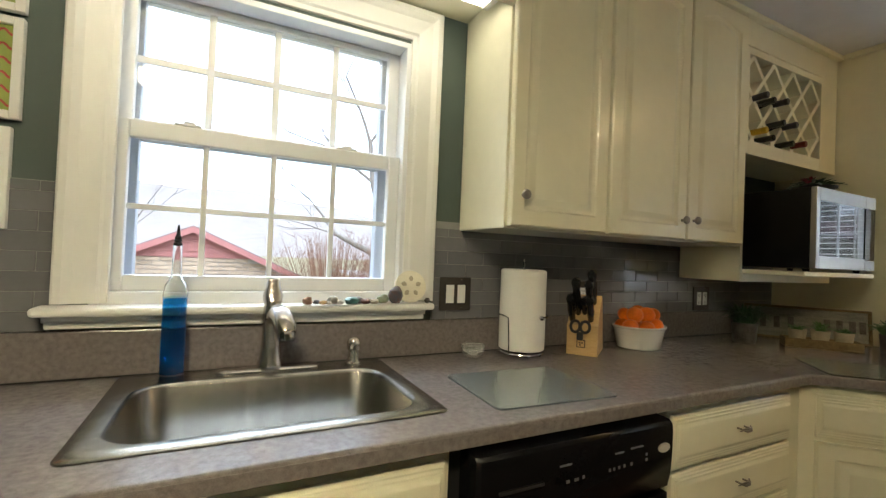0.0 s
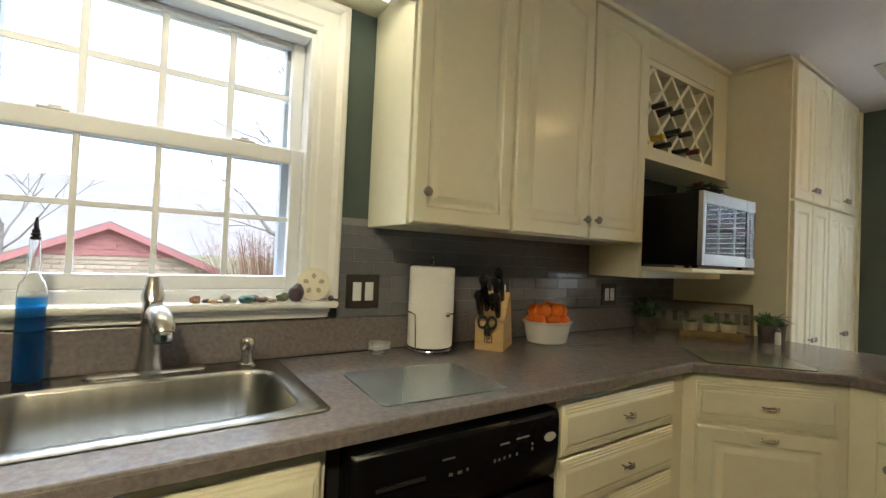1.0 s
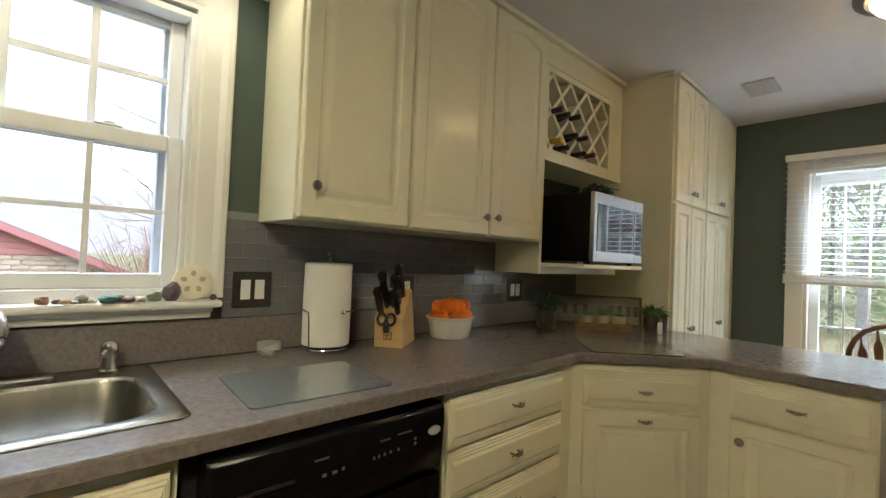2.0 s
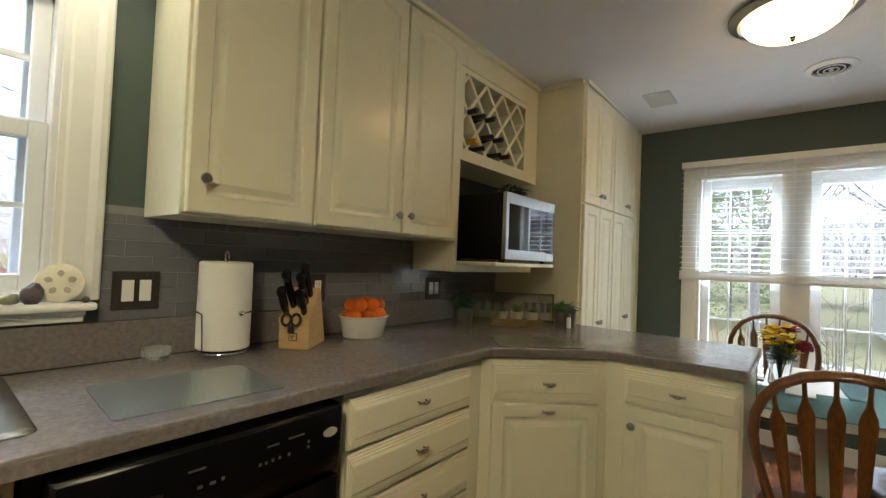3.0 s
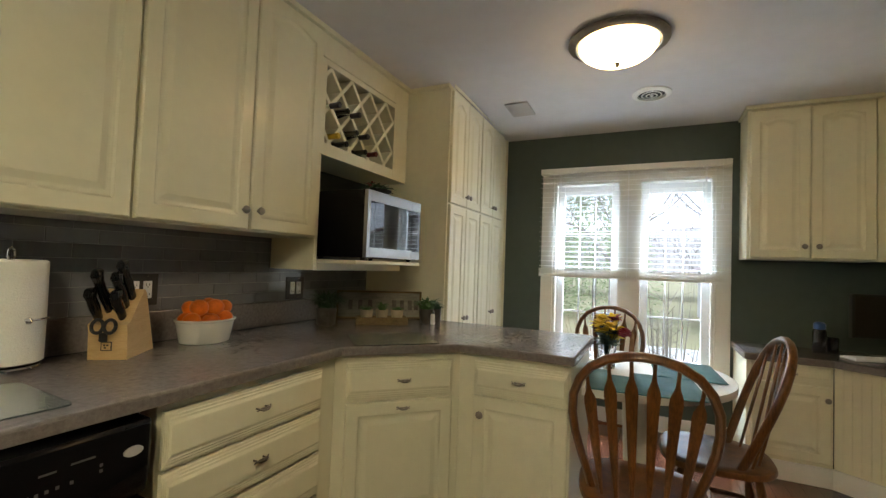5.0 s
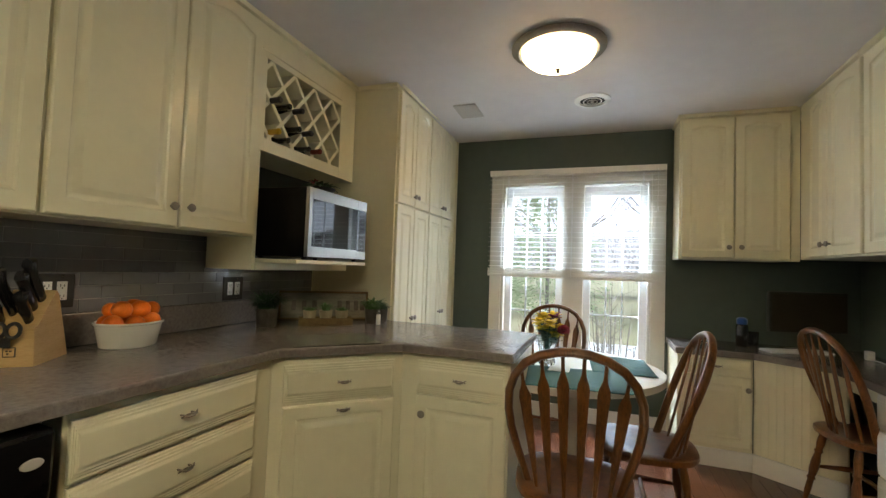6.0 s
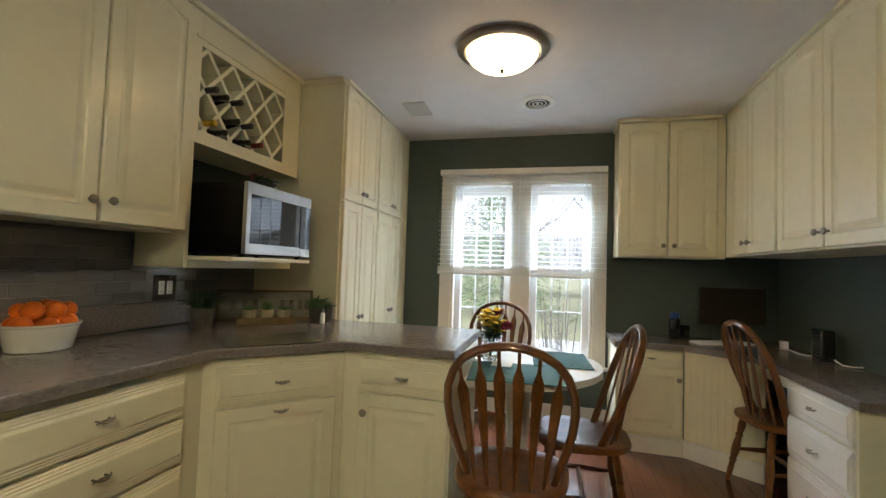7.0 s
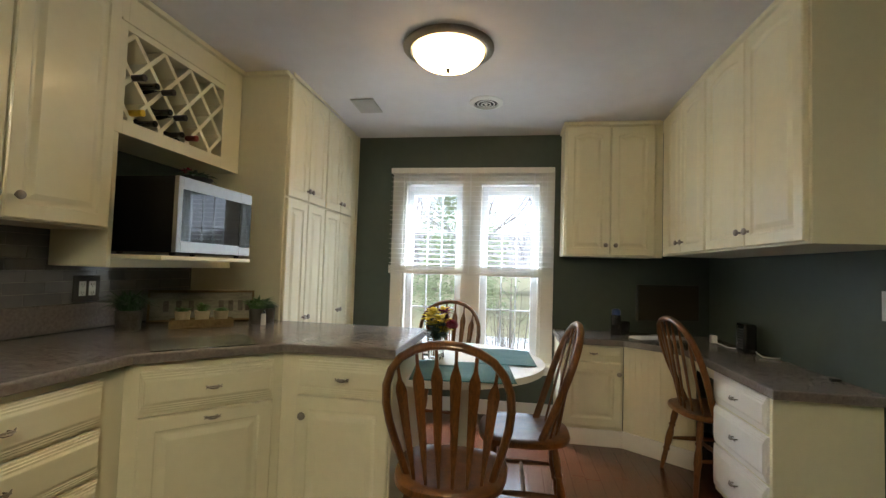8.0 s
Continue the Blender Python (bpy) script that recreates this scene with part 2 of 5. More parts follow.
def sweep(bm, pts, ra, rb=None, seg=8, up=(0, 0, 1)):
    """A rod along points; ra and rb: half widths, one for all or one for each point."""
    pts = [Vector(p) for p in pts]
    n = len(pts)
    ra = ra if isinstance(ra, (list, tuple)) else [ra] * n
    rb = rb or ra
    rb = rb if isinstance(rb, (list, tuple)) else [rb] * n
    loops, side = [], None
    for i, p in enumerate(pts):
        d = (pts[min(i + 1, n - 1)] - pts[max(i - 1, 0)]).normalized()
        if side is None:
            side = d.cross(Vector(up))
            if side.length < 1e-3:
                side = d.cross(Vector((1, 0, 0)))
        side = (side - d * side.dot(d)).normalized()
        other = d.cross(side)
        loops.append([p + side * ra[i] * math.cos(2 * math.pi * k / seg) + other * rb[i] * math.sin(2 * math.pi * k / seg) for k in range(seg)])
    return rings(bm, loops, True, True, True)


def prism(bm, outline, z0, z1, holes=()):
    """An upright slab over an outline in plan, with holes."""
    edges = []
    for loop in (outline, *holes):
        vs = [bm.verts.new((x, y, z1)) for x, y in loop]
        edges += [bm.edges.new((a, b)) for a, b in zip(vs, vs[1:] + vs[:1])]
    made = bmesh.ops.triangle_fill(bm, use_beauty=True, edges=edges, normal=(0, 0, 1))
    faces = [f for f in made["geom"] if isinstance(f, bmesh.types.BMFace)]
    low = bmesh.ops.extrude_face_region(bm, geom=faces)
    bmesh.ops.translate(bm, vec=(0, 0, z0 - z1), verts=[v for v in low["geom"] if isinstance(v, bmesh.types.BMVert)])
    bmesh.ops.recalc_face_normals(bm, faces=bm.faces)
    return bm


def mesh_of(name, bm, mat, smooth=False, fix=True):
    if fix:
        bmesh.ops.recalc_face_normals(bm, faces=bm.faces)
    me = bpy.data.meshes.new(name)
    bm.to_mesh(me)
    bm.free()
    me.materials.append(mat)
    if smooth:
        me.polygons.foreach_set("use_smooth", [True] * len(me.polygons))
        me.set_sharp_from_angle(angle=radians(40))
    return me


def part(name, bm, mat, parent, label="", smooth=False, loc=None):
    """One mesh as a part of a thing, in that thing's own coordinates."""
    me = bm if isinstance(bm, bpy.types.Mesh) else mesh_of(name, bm, mat, smooth)
    ob = new(name, me)
    ob.parent = parent
    if loc is not None:
        ob.matrix_basis = loc if isinstance(loc, Matrix) else Matrix.Translation(loc)
    if label:
        ob["label"] = label
    return ob


def thing(name, m, label, category, group="", kind=""):
    """An Empty that carries the parts of one thing."""
    ob = new(name)
    ob.empty_display_size = 0.05
    ob.matrix_basis = m if isinstance(m, Matrix) else Matrix.Translation(m)
    return tagged(ob, label, category, group, kind)


def solid(name, bm, mat, label, category, group="", kind="", smooth=False, m=None):
    """A thing that is one mesh."""
    ob = new(name, bm if isinstance(bm, bpy.types.Mesh) else mesh_of(name, bm, mat, smooth))
    if m is not None:
        ob.matrix_basis = m if isinstance(m, Matrix) else Matrix.Translation(m)
    return tagged(ob, label, category, group, kind)


def structure(name, bm, mat, label, category):
    return solid(name, bm, mat, label, category, kind="structure")


# ---- the shell of the room ----
W0, W1 = WALL_Y, WALL_Y + 0.17
WX0, WX1, WZ0, WZ1 = -0.405, 0.485, 1.10, 2.03       # opening over the sink
FY0, FY1, FZ0, FZ1 = -0.865, 0.32, 0.52, 2.00          # opening in the dining wall
structure("wall_north", boxes(((LEFT_X - .15, W0, FLOOR - .1), (WX0, W1, CEIL)), ((WX1, W0, FLOOR - .1), (FAR_X + .17, W1, CEIL)),
          ((WX0, W0, FLOOR - .1), (WX1, W1, WZ0)), ((WX0, W0, WZ1), (WX1, W1, CEIL))), GREEN, "dark green painted wall with the sink window", "wall")
structure("wall_east", boxes(((FAR_X, FY1, FLOOR - .1), (FAR_X + .17, W0, CEIL)), ((FAR_X, RIGHT_Y - .15, FLOOR - .1), (FAR_X + .17, FY0, CEIL)),
          ((FAR_X, FY0, FLOOR - .1), (FAR_X + .17, FY1, FZ0)), ((FAR_X, FY0, FZ1), (FAR_X + .17, FY1, CEIL))), GREEN,
          "dark green painted wall with the double dining window", "wall")
structure("wall_south", boxes(((LEFT_X - .15, RIGHT_Y - .15, FLOOR - .1), (FAR_X, RIGHT_Y, CEIL))), GREEN, "dark green painted wall behind the desk", "wall")
structure("wall_west", boxes(((LEFT_X - .15, RIGHT_Y, FLOOR - .1), (LEFT_X, W0, CEIL))), GREEN, "plain dark green painted wall", "wall")
DIP_X, DIP = 2.95, .034     # over the dining end the ceiling runs slightly down to the wall
slab = [(LEFT_X - .15, CEIL), (DIP_X, CEIL), (FAR_X + .17, CEIL - DIP * (FAR_X + .17 - DIP_X)), (FAR_X + .17, CEIL + .12), (LEFT_X - .15, CEIL + .12)]
structure("ceiling", rings(bmesh.new(), [[(x, y, z) for x, z in slab] for y in (RIGHT_Y - .15, W1)], True, True, True), CEILING, "matt off-white painted ceiling", "ceiling")
floor = structure("floor", boxes(((LEFT_X, RIGHT_Y, FLOOR - .12), (FAR_X, W0, FLOOR - .018))), MATT_BLACK, "reddish brown oak plank floor with a gloss finish", "floor")
structure("baseboard", boxes(((FAR_X - .016, -0.985, FLOOR), (FAR_X, PAN_Y, FLOOR + .12)), bevel=0.004), WHITE, "white painted skirting under the dining window", "baseboard")


# ---- windows ----
def sash_pane(parent, u0, u1, z0, z1, v, flip):
    """One glass pane at depth v, between u0 and u1 along its wall."""
    a, b = ((u0, v, z0), (u1, v + .004, z1)) if not flip else ((v, u0, z0), (v + .004, u1, z1))
    p = part("pane", boxes((a, b)), GLASS, parent)
    p.visible_shadow = False
    return p


win = thing("window_1", (0, 0, 0), "white vinyl double-hung window with grilles above the sink", "window", kind="structure")
casing = bmesh.new()
prof = [(0.0, 0.0), (0.0, 0.020), (0.006, 0.026), (0.022, 0.027), (0.034, 0.022), (0.042, 0.018), (0.080, 0.015), (0.092, 0.014), (0.100, 0.009), (0.115, 0.008), (0.118, 0.0)]
CX0, CX1, CZ1 = -0.480, 0.596, 2.158
loops = []
for d, h in prof:
    loops.append([(CX0 + d, W0 - h, 1.11), (CX0 + d, W0 - h, CZ1 - d), (CX1 - d, W0 - h, CZ1 - d), (CX1 - d, W0 - h, 1.11)])
rings(casing, loops, closed=False)
part("casing", casing, WHITE, win, "cream painted moulded casing")
jamb = boxes(((WX0, W0 - .004, WZ0), (WX0 + .022, W1, WZ1)), ((WX1 - .022, W0 - .004, WZ0), (WX1, W1, WZ1)),
             ((WX0 + .022, W0 - .004, WZ1 - .02), (WX1 - .022, W1, WZ1)), ((WX0 + .022, W0 - .004, WZ0), (WX1 - .022, W1, WZ0 + .04)), bevel=0.003)
part("window_frame", jamb, VINYL, win)
part("sill", boxes(((-0.508, 1.300, 1.082), (0.583, W0 + .03, 1.106)), bevel=0.009), WHITE, win)
part("apron", boxes(((-0.488, 1.342, 1.046), (0.560, W0, 1.082)), ((-0.491, 1.335, 1.064), (0.563, 1.342, 1.082)), bevel=0.005), WHITE, win)


def sash(x0, x1, z0, z1, y, rail_low, rail_top, stile, name, wide=.008):
    s = part(name, boxes(((x0, y, z0), (x0 + stile, y + .035, z1)), ((x1 - stile, y, z0), (x1, y + .035, z1)),
                         ((x0 + stile, y + .002, z0), (x1 - stile, y + .033, z0 + rail_low)), ((x0 + stile, y + .002, z1 - rail_top), (x1 - stile, y + .033, z1)), bevel=0.004), VINYL, win)
    gx0, gx1, gz0, gz1 = x0 + stile, x1 - stile, z0 + rail_low, z1 - rail_top
    for i in (1, 2, 3):
        x = gx0 + (gx1 - gx0) * i / 4
        part("grille_bar", boxes(((x - wide, y + .010, gz0), (x + wide, y + .022, gz1)), bevel=0.002), VINYL, s)
    zm = (gz0 + gz1) / 2
    part("grille_bar", boxes(((gx0, y + .0115, zm - wide), (gx1, y + .0205, zm + wide)), bevel=0.002), VINYL, s)
    sash_pane(s, gx0, gx1, gz0, gz1, y + .024, False)
    return s


part("outer_frame", boxes(((WX0 + .022, 1.485, WZ0 + .04), (WX0 + .075, 1.53, WZ1 - .02)), ((WX1 - .075, 1.485, WZ0 + .04), (WX1 - .022, 1.53, WZ1 - .02)), ((WX0 + .075, 1.49, 1.583), (WX1 - .075, 1.525, 1.606)), bevel=0.003), SHADED_VINYL, win)
low = sash(WX0 + .022, WX1 - .022, 1.14, 1.622, 1.395, .045, .050, .042, "lower_sash")
high = sash(WX0 + .022, WX1 - .022, 1.585, 2.01, 1.437, .050, .022, .042, "upper_sash", .0105)
for x in (-0.20, 0.27):
    part("sash_lock", boxes(((x - .035, 1.396, 1.622), (x + .035, 1.425, 1.630)), ((x - .012, 1.400, 1.630), (x + .018, 1.420, 1.638)), bevel=0.003), VINYL, low)

win2 = thing("window_2", (0, 0, 0), "white double casement window with grilles in the dining wall", "window", kind="structure")
X0 = FAR_X
part("casing", boxes(((X0 - .02, FY1, FZ0 - .02), (X0, FY1 + .10, FZ1 + .10)), ((X0 - .02, FY0 - .10, FZ0 - .02), (X0, FY0, FZ1 + .10)),
                     ((X0 - .0205, FY0 + .0, FZ1), (X0 - .0005, FY1, FZ1 + .0995)), bevel=0.005), WHITE, win2)
part("sill", boxes(((X0 - .055, FY0 - .13, FZ0 - .045), (X0 + .05, FY1 + .13, FZ0 - .02)), ((X0 - .018, FY0 - .09, FZ0 - .12), (X0, FY1 + .09, FZ0 - .045)), bevel=0.006), WHITE, win2)
part("window_frame", boxes(((X0 - .015, FY0, FZ0), (X0 + .15, FY0 + .025, FZ1)), ((X0 - .015, FY1 - .025, FZ0), (X0 + .15, FY1, FZ1)),
                           ((X0 - .015, FY0 + .025, FZ1 - .025), (X0 + .15, FY1 - .025, FZ1)), ((X0 - .015, FY0 + .025, FZ0), (X0 + .15, FY1 - .025, FZ0 + .025)),
                           ((X0 - .018, -0.360, FZ0 + .025), (X0 + .15, -0.195, FZ1 - .025)), bevel=0.004), WHITE, win2)
for y0, y1 in ((FY0 + .025, -0.360), (-0.195, FY1 - .025)):
    s = part("sash", boxes(((X0 + .045, y0, FZ0 + .025), (X0 + .08, y0 + .056, FZ1 - .025)), ((X0 + .045, y1 - .056, FZ0 + .025), (X0 + .08, y1, FZ1 - .025)),
                           ((X0 + .047, y0 + .056, FZ0 + .025), (X0 + .078, y1 - .056, FZ0 + .065)), ((X0 + .047, y0 + .056, FZ1 - .105), (X0 + .078, y1 - .056, FZ1 - .025)), bevel=0.004), VINYL, win2)
    for i in (1, 2):
        y = y0 + .056 + (y1 - y0 - .112) * i / 3
        part("grille_bar", boxes(((X0 + .060, y - .006, FZ0 + .065), (X0 + .068, y + .006, FZ1 - .105)), bevel=0.002), VINYL, s)
    for i in (1, 2, 3):
        z = FZ0 + .065 + (FZ1 - FZ0 - .170) * i / 4
        part("grille_bar", boxes(((X0 + .0612, y0 + .056, z - .006), (X0 + .0668, y1 - .056, z + .006)), bevel=0.002), VINYL, s)
    sash_pane(s, y0 + .056, y1 - .056, FZ0 + .065, FZ1 - .105, X0 + .070, True)

# ---- blind ----
blind = thing("venetian_blind", (FAR_X - .05, 0, 0), "white slatted venetian blind, half lowered over the dining window", "blind")
BY0, BY1 = -0.958, 0.425
part("headrail", boxes(((-.030, BY0, 2.062), (.026, BY1, 2.11)), bevel=0.003), WHITE, blind)
slat = bmesh.new()
rings(slat, [[(0.024 * math.sin(a), y, 0.004 * math.cos(a * 1.0) + (0.0012 if k else 0)) for k, a in [(0, -1.0), (0, -.5), (0, 0), (0, .5), (0, 1.0), (1, 1.0), (1, .5), (1, 0), (1, -.5), (1, -1.0)]] for y in (BY0, BY1)], True, True, True)
slat_mesh = mesh_of("slat", slat, BLIND)
for i in range(19):
    z = 1.285 + i * 0.0415
    part("slat", slat_mesh, BLIND, blind, loc=pose(0, 0, z, 0, -6, 0))
part("bottom_rail", boxes(((-.026, BY0, 1.200), (.026, BY1, 1.222)), bevel=0.003), WHITE, blind)
stacked = mesh_of("slat", boxes(((-.024, BY0, 0), (.024, BY1, .0048)), bevel=0.0015), WHITE)
for k in range(8):
    part("slat", stacked, WHITE, blind, loc=(0, 0, 1.2235 + k * .0058))
for y in (BY0 + .16, (BY0 + BY1) / 2, BY1 - .16):
    part("ladder_tape", boxes(((-.0275, y - .004, 1.215), (-.0265, y + .004, 2.07)), ((.0265, y - .004, 1.215), (.0275, y + .004, 2.07))), BLIND, blind)
part("pull_cord", sweep(bmesh.new(), [(-.034, BY0 + .06, 2.08), (-.036, BY0 + .06, 1.9), (-.034, BY0 + .062, 1.78)], .0022, seg=6), BLIND, blind)
part("tassel", lathe(bmesh.new(), [(.003, 1.785), (.007, 1.77), (.009, 1.745), (.004, 1.74)], 10, pose(-.034, BY0 + .062, 0)), BLIND, blind)


# ---- cabinet pieces ----
def panel_loop(x0, x1, z0, z1, y, rise):
    pts = [(x0, y, z0), (x1, y, z0)]
    n = 10
    for i in range(n + 1):
        f = i / n
        bow = rise * (1 - math.sin(math.pi * f) ** 1.5) if rise else 0
        pts.append((x1 + (x0 - x1) * f, y, z1 - bow))
    return pts


def door_mesh(w, h, arch=0.0, stile=0.058):
    """A raised-panel door, its back at y = 0 and its face towards -y."""
    bm = bmesh.new()
    steps = [(0, 0, 0), (0, -.016, 0), (.005, -.021, 0), (stile - .006, -.021, 1), (stile, -.015, 1), (stile + .008, -.013, 1), (stile + .014, -.013, 1), (stile + .034, -.020, 1), (stile + .036, -.0205, 1)]
    loops = [panel_loop(d, w - d, d, h - d, y, arch * k) for d, y, k in steps]
    rings(bm, loops, True, True, True)
    return bm


def drawer_mesh(w, h):
    bm = bmesh.new()
    steps = [(0, 0), (0, -.010), (.004, -.012), (.010, -.012), (.013, -.0145), (.019, -.0145), (.022, -.017), (.028, -.017), (.036, -.0205), (.039, -.021)]
    loops = [panel_loop(d * .45, w - d * .45, d, h - d, y, 0) for d, y in steps]
    rings(bm, loops, True, True, True)
    return bm


knob_mesh = mesh_of("knob", lathe(bmesh.new(), [(.006, 0), (.0055, .010), (.008, .014), (.0155, .018), (.0165, .022), (.014, .027), (.006, .030)], 20, pose(0, 0, 0, 90)), PEWTER, True)
pull_bm = bmesh.new()
sweep(pull_bm, [(-.035, -.014, .006), (-.025, -.021, .000), (-.011, -.026, -.004), (0, -.027, -.005), (.011, -.026, -.004), (.025, -.021, .000), (.035, -.014, .006)], [.002, .004, .006, .0048, .006, .004, .002], [.002, .003, .005, .004, .005, .003, .002], 10)
sweep(pull_bm, [(-.034, -.016, -.006), (-.016, -.024, .003), (.016, -.024, .003), (.034, -.016, -.006)], [.002, .0035, .0035, .002], seg=8)
for s in (-1, 1):
    sweep(pull_bm, [(s * .022, 0, 0), (s * .022, -.022, 0)], .0035, seg=8)
bmesh.ops.scale(pull_bm, vec=(.84, .9, .84), verts=pull_bm.verts)
pull_mesh = mesh_of("pull", pull_bm, AGED, True)


def front(cab, kind, x0, z0, x1, z1, knob=None, arch=0.0, pull=False):
    """A door or drawer front with its knob or pull. The face of the unit lies at y = 0."""
    gap = 0.0026
    bm = door_mesh(x1 - x0 - 2 * gap, z1 - z0 - 2 * gap, arch) if kind == "door" else drawer_mesh(x1 - x0 - 2 * gap, z1 - z0 - 2 * gap)
    d = part("door" if kind == "door" else "drawer_front", bm, CREAM, cab, loc=(x0 + gap, -.001, z0 + gap))
    if knob:
        part("knob", knob_mesh, PEWTER, d, "brushed nickel knob", loc=(knob[0] - x0, -.020, knob[1] - z0))
    if pull:
        part("pull", pull_mesh, AGED, d, "ornate brushed nickel bow pull", loc=((x1 - x0) / 2 if pull is True else pull[0] - x0, -.021, (z1 - z0) / 2 if pull is True else pull[1] - z0))
    return d


def cabinet(name, m, w, d, z0, z1, label, category="cabinet", group="", toe=0.0, bevel=0.003):
    """The box of a unit, its face at y = 0 and its back at y = d."""
    cab = thing(name, m, label, category, group)
    pairs = [((0, 0, z0 + toe), (w, d, z1))]
    if toe:
        pairs.append(((0.002, 0.06, z0), (w - 0.002, d - .002, z0 + toe)))
    part("body", boxes(*pairs, bevel=bevel), CREAM, cab)
    return cab

# ---- units under the window wall ----
BASE_D = W0 - FACE_Y - .004
c = cabinet("base_cabinet", pose(-1.72, FACE_Y, 0), 1.29, BASE_D, FLOOR, .874, "cream painted base cabinet with raised-panel doors", "cabinet", "kitchen base units", toe=.10)
for i in range(3):
    front(c, "drawer", .015 + i * .425, .69, .43 + i * .425, .85, pull=True)
    front(c, "door", .015 + i * .425, .17, .43 + i * .425, .68, knob=(.39 + i * .425, .62))
c = cabinet("sink_cabinet", pose(-0.42, FACE_Y, 0), .776, .04, FLOOR, .874, "cream painted sink base cabinet with a plain raised front", "cabinet", "kitchen base units", toe=.10)
front(c, "drawer", .015, .69, .764, .85)
front(c, "door", .015, .17, .392, .68, knob=(.35, .62))
front(c, "door", .395, .17, .764, .68, knob=(.43, .62))

c = cabinet("drawer_cabinet", pose(1.053, FACE_Y, 0), .722, BASE_D, FLOOR, .874, "cream painted base cabinet with a stack of four drawers", "cabinet", "kitchen base units", toe=.10)
for z0, z1 in ((.693, .852), (.528, .687), (.363, .522), (.17, .357)):
    front(c, "drawer", .010, z0, .634, z1, pull=(.322, z0 + .083))
c = cabinet("corner_cabinet", pose(1.772, .735, 0, 0, 0, -45), .556, .33, FLOOR, .874, "cream painted diagonal corner cabinet, drawer over door", "cabinet", "kitchen base units", toe=.10)
front(c, "drawer", .045, .690, .518, .846, pull=(.285, .766))
front(c, "door", .045, .17, .518, .680, pull=(.285, .650))
part("filler", boxes(((.545, .004, FLOOR + .1), (.578, .030, .873)), bevel=.002), CREAM, c)
c = cabinet("peninsula_cabinet", pose(2.165, .342, 0, 0, 0, -90), .492, .60, FLOOR, .874, "cream painted end cabinet of the peninsula, drawer over door", "cabinet", "kitchen base units", toe=.10)
front(c, "drawer", .075, .706, .486, .848, pull=True)
front(c, "door", .075, .17, .486, .700, knob=(.112, .618))

# dishwasher
dw = thing("dishwasher", (0.366, FACE_Y, 0), "black built-in dishwasher with a bowed control panel", "dishwasher")
part("body", boxes(((0, .02, FLOOR + .1), (.655, .6, .862)), ((.02, .07, FLOOR), (.635, .5, FLOOR + .1))), MATT_BLACK, dw)
door = bmesh.new()
rings(door, [[(x, -.034 - .006 * math.sin(math.pi * (z - .15) / .7) if f else .02, z) for f, z in [(1, .15), (1, .3), (1, .5), (1, .66), (0, .66), (0, .15)]] for x in (.028, .627, .645)], True, True, True)
part("door", door, DULL_BLACK, dw)
panel = bmesh.new()
prof = [(.02, .672), (-.034, .672), (-.044, .682), (-.052, .72), (-.0555, .77), (-.0565, .83), (-.0545, .850), (-.046, .858), (.02, .860)]
rings(panel, [[(x, y * k + .02 * (1 - k), z) for y, z in prof] for x, k in ((.028, .9), (.036, 1), (.637, 1), (.645, .9))], True, True, True)
control = part("control_panel", panel, DULL_BLACK, dw, smooth=True)
part("handle_recess", boxes(((.08, -.0605, .775), (.20, -.056, .783)), bevel=.001), MATT_BLACK, control)
part("badge", lathe(bmesh.new(), [(.022, 0), (.022, .003), (.018, .004)], 24, pose(.60, -.0565, .795, 90), sy=.55), VENT, control, "small oval silver-grey badge")
for x, z, w in ((.245, .806, .035), (.265, .766, .010), (.29, .766, .012), (.315, .768, .006), (.40, .768, .006), (.415, .768, .006), (.432, .769, .006), (.45, .770, .006), (.42, .806, .03), (.475, .81, .045), (.475, .770, .006), (.53, .772, .006), (.53, .785, .006)):
    part("marking", boxes(((x, -.0588, z), (x + w, -.0572, z + .004 if w > .02 else z + .007))), PALE_TEXT, control)

# worktop with the sink cut-out
SX0, SX1, SY0, SY1 = -0.325, 0.395, 0.805, 1.335
top = prism(bmesh.new(), [(-1.72, 1.366), (-1.72, .700), (1.770, .700), (2.138, .332), (2.138, -.165), (2.82, -.165), (2.82, .75), (2.846, .75), (2.846, 1.366)], .876, TOP,
            [[(SX0 + .025, SY0 + .025), (SX1 - .025, SY0 + .025), (SX1 - .025, SY1 - .03), (SX0 + .025, SY1 - .03)]])
wt = solid("worktop", top, LAMINATE, "grey-brown speckled laminate worktop with a rolled edge", "worktop")
bv = wt.modifiers.new("edge", "BEVEL")
bv.width, bv.segments, bv.limit_method, bv.angle_limit = .007, 3, "ANGLE", radians(35)


def edge_bands(parent, pts, z0, z1):
    """Laminate strips along the front edges of a slab, its face to the right of the way along them."""
    for (xa, ya), (xb, yb) in zip(pts, pts[1:]):
        length, turn = math.hypot(xb - xa, yb - ya), math.degrees(math.atan2(yb - ya, xb - xa))
        part("edge_band", boxes(((.001, -.0022, z0), (length - .001, -.0002, z1)), bevel=.0008), LAMINATE, parent, loc=pose(xa, ya, 0, 0, 0, turn))


edge_bands(wt, [(-1.72, .700), (1.770, .700), (2.138, .332), (2.138, -.165), (2.82, -.165)], .878, .9065)
upstand = solid("upstand", boxes(((-1.72, 1.348, TOP + .001), (2.846, W0 - .0005, 1.040)), bevel=.004), LAMINATE, "grey-brown laminate upstand behind the worktop", "upstand")
part("joint", boxes(((-1.715, 1.3452, TOP + .0006), (2.84, 1.3478, TOP + .0042))), MATT_BLACK, upstand, "dark open joint along its foot")


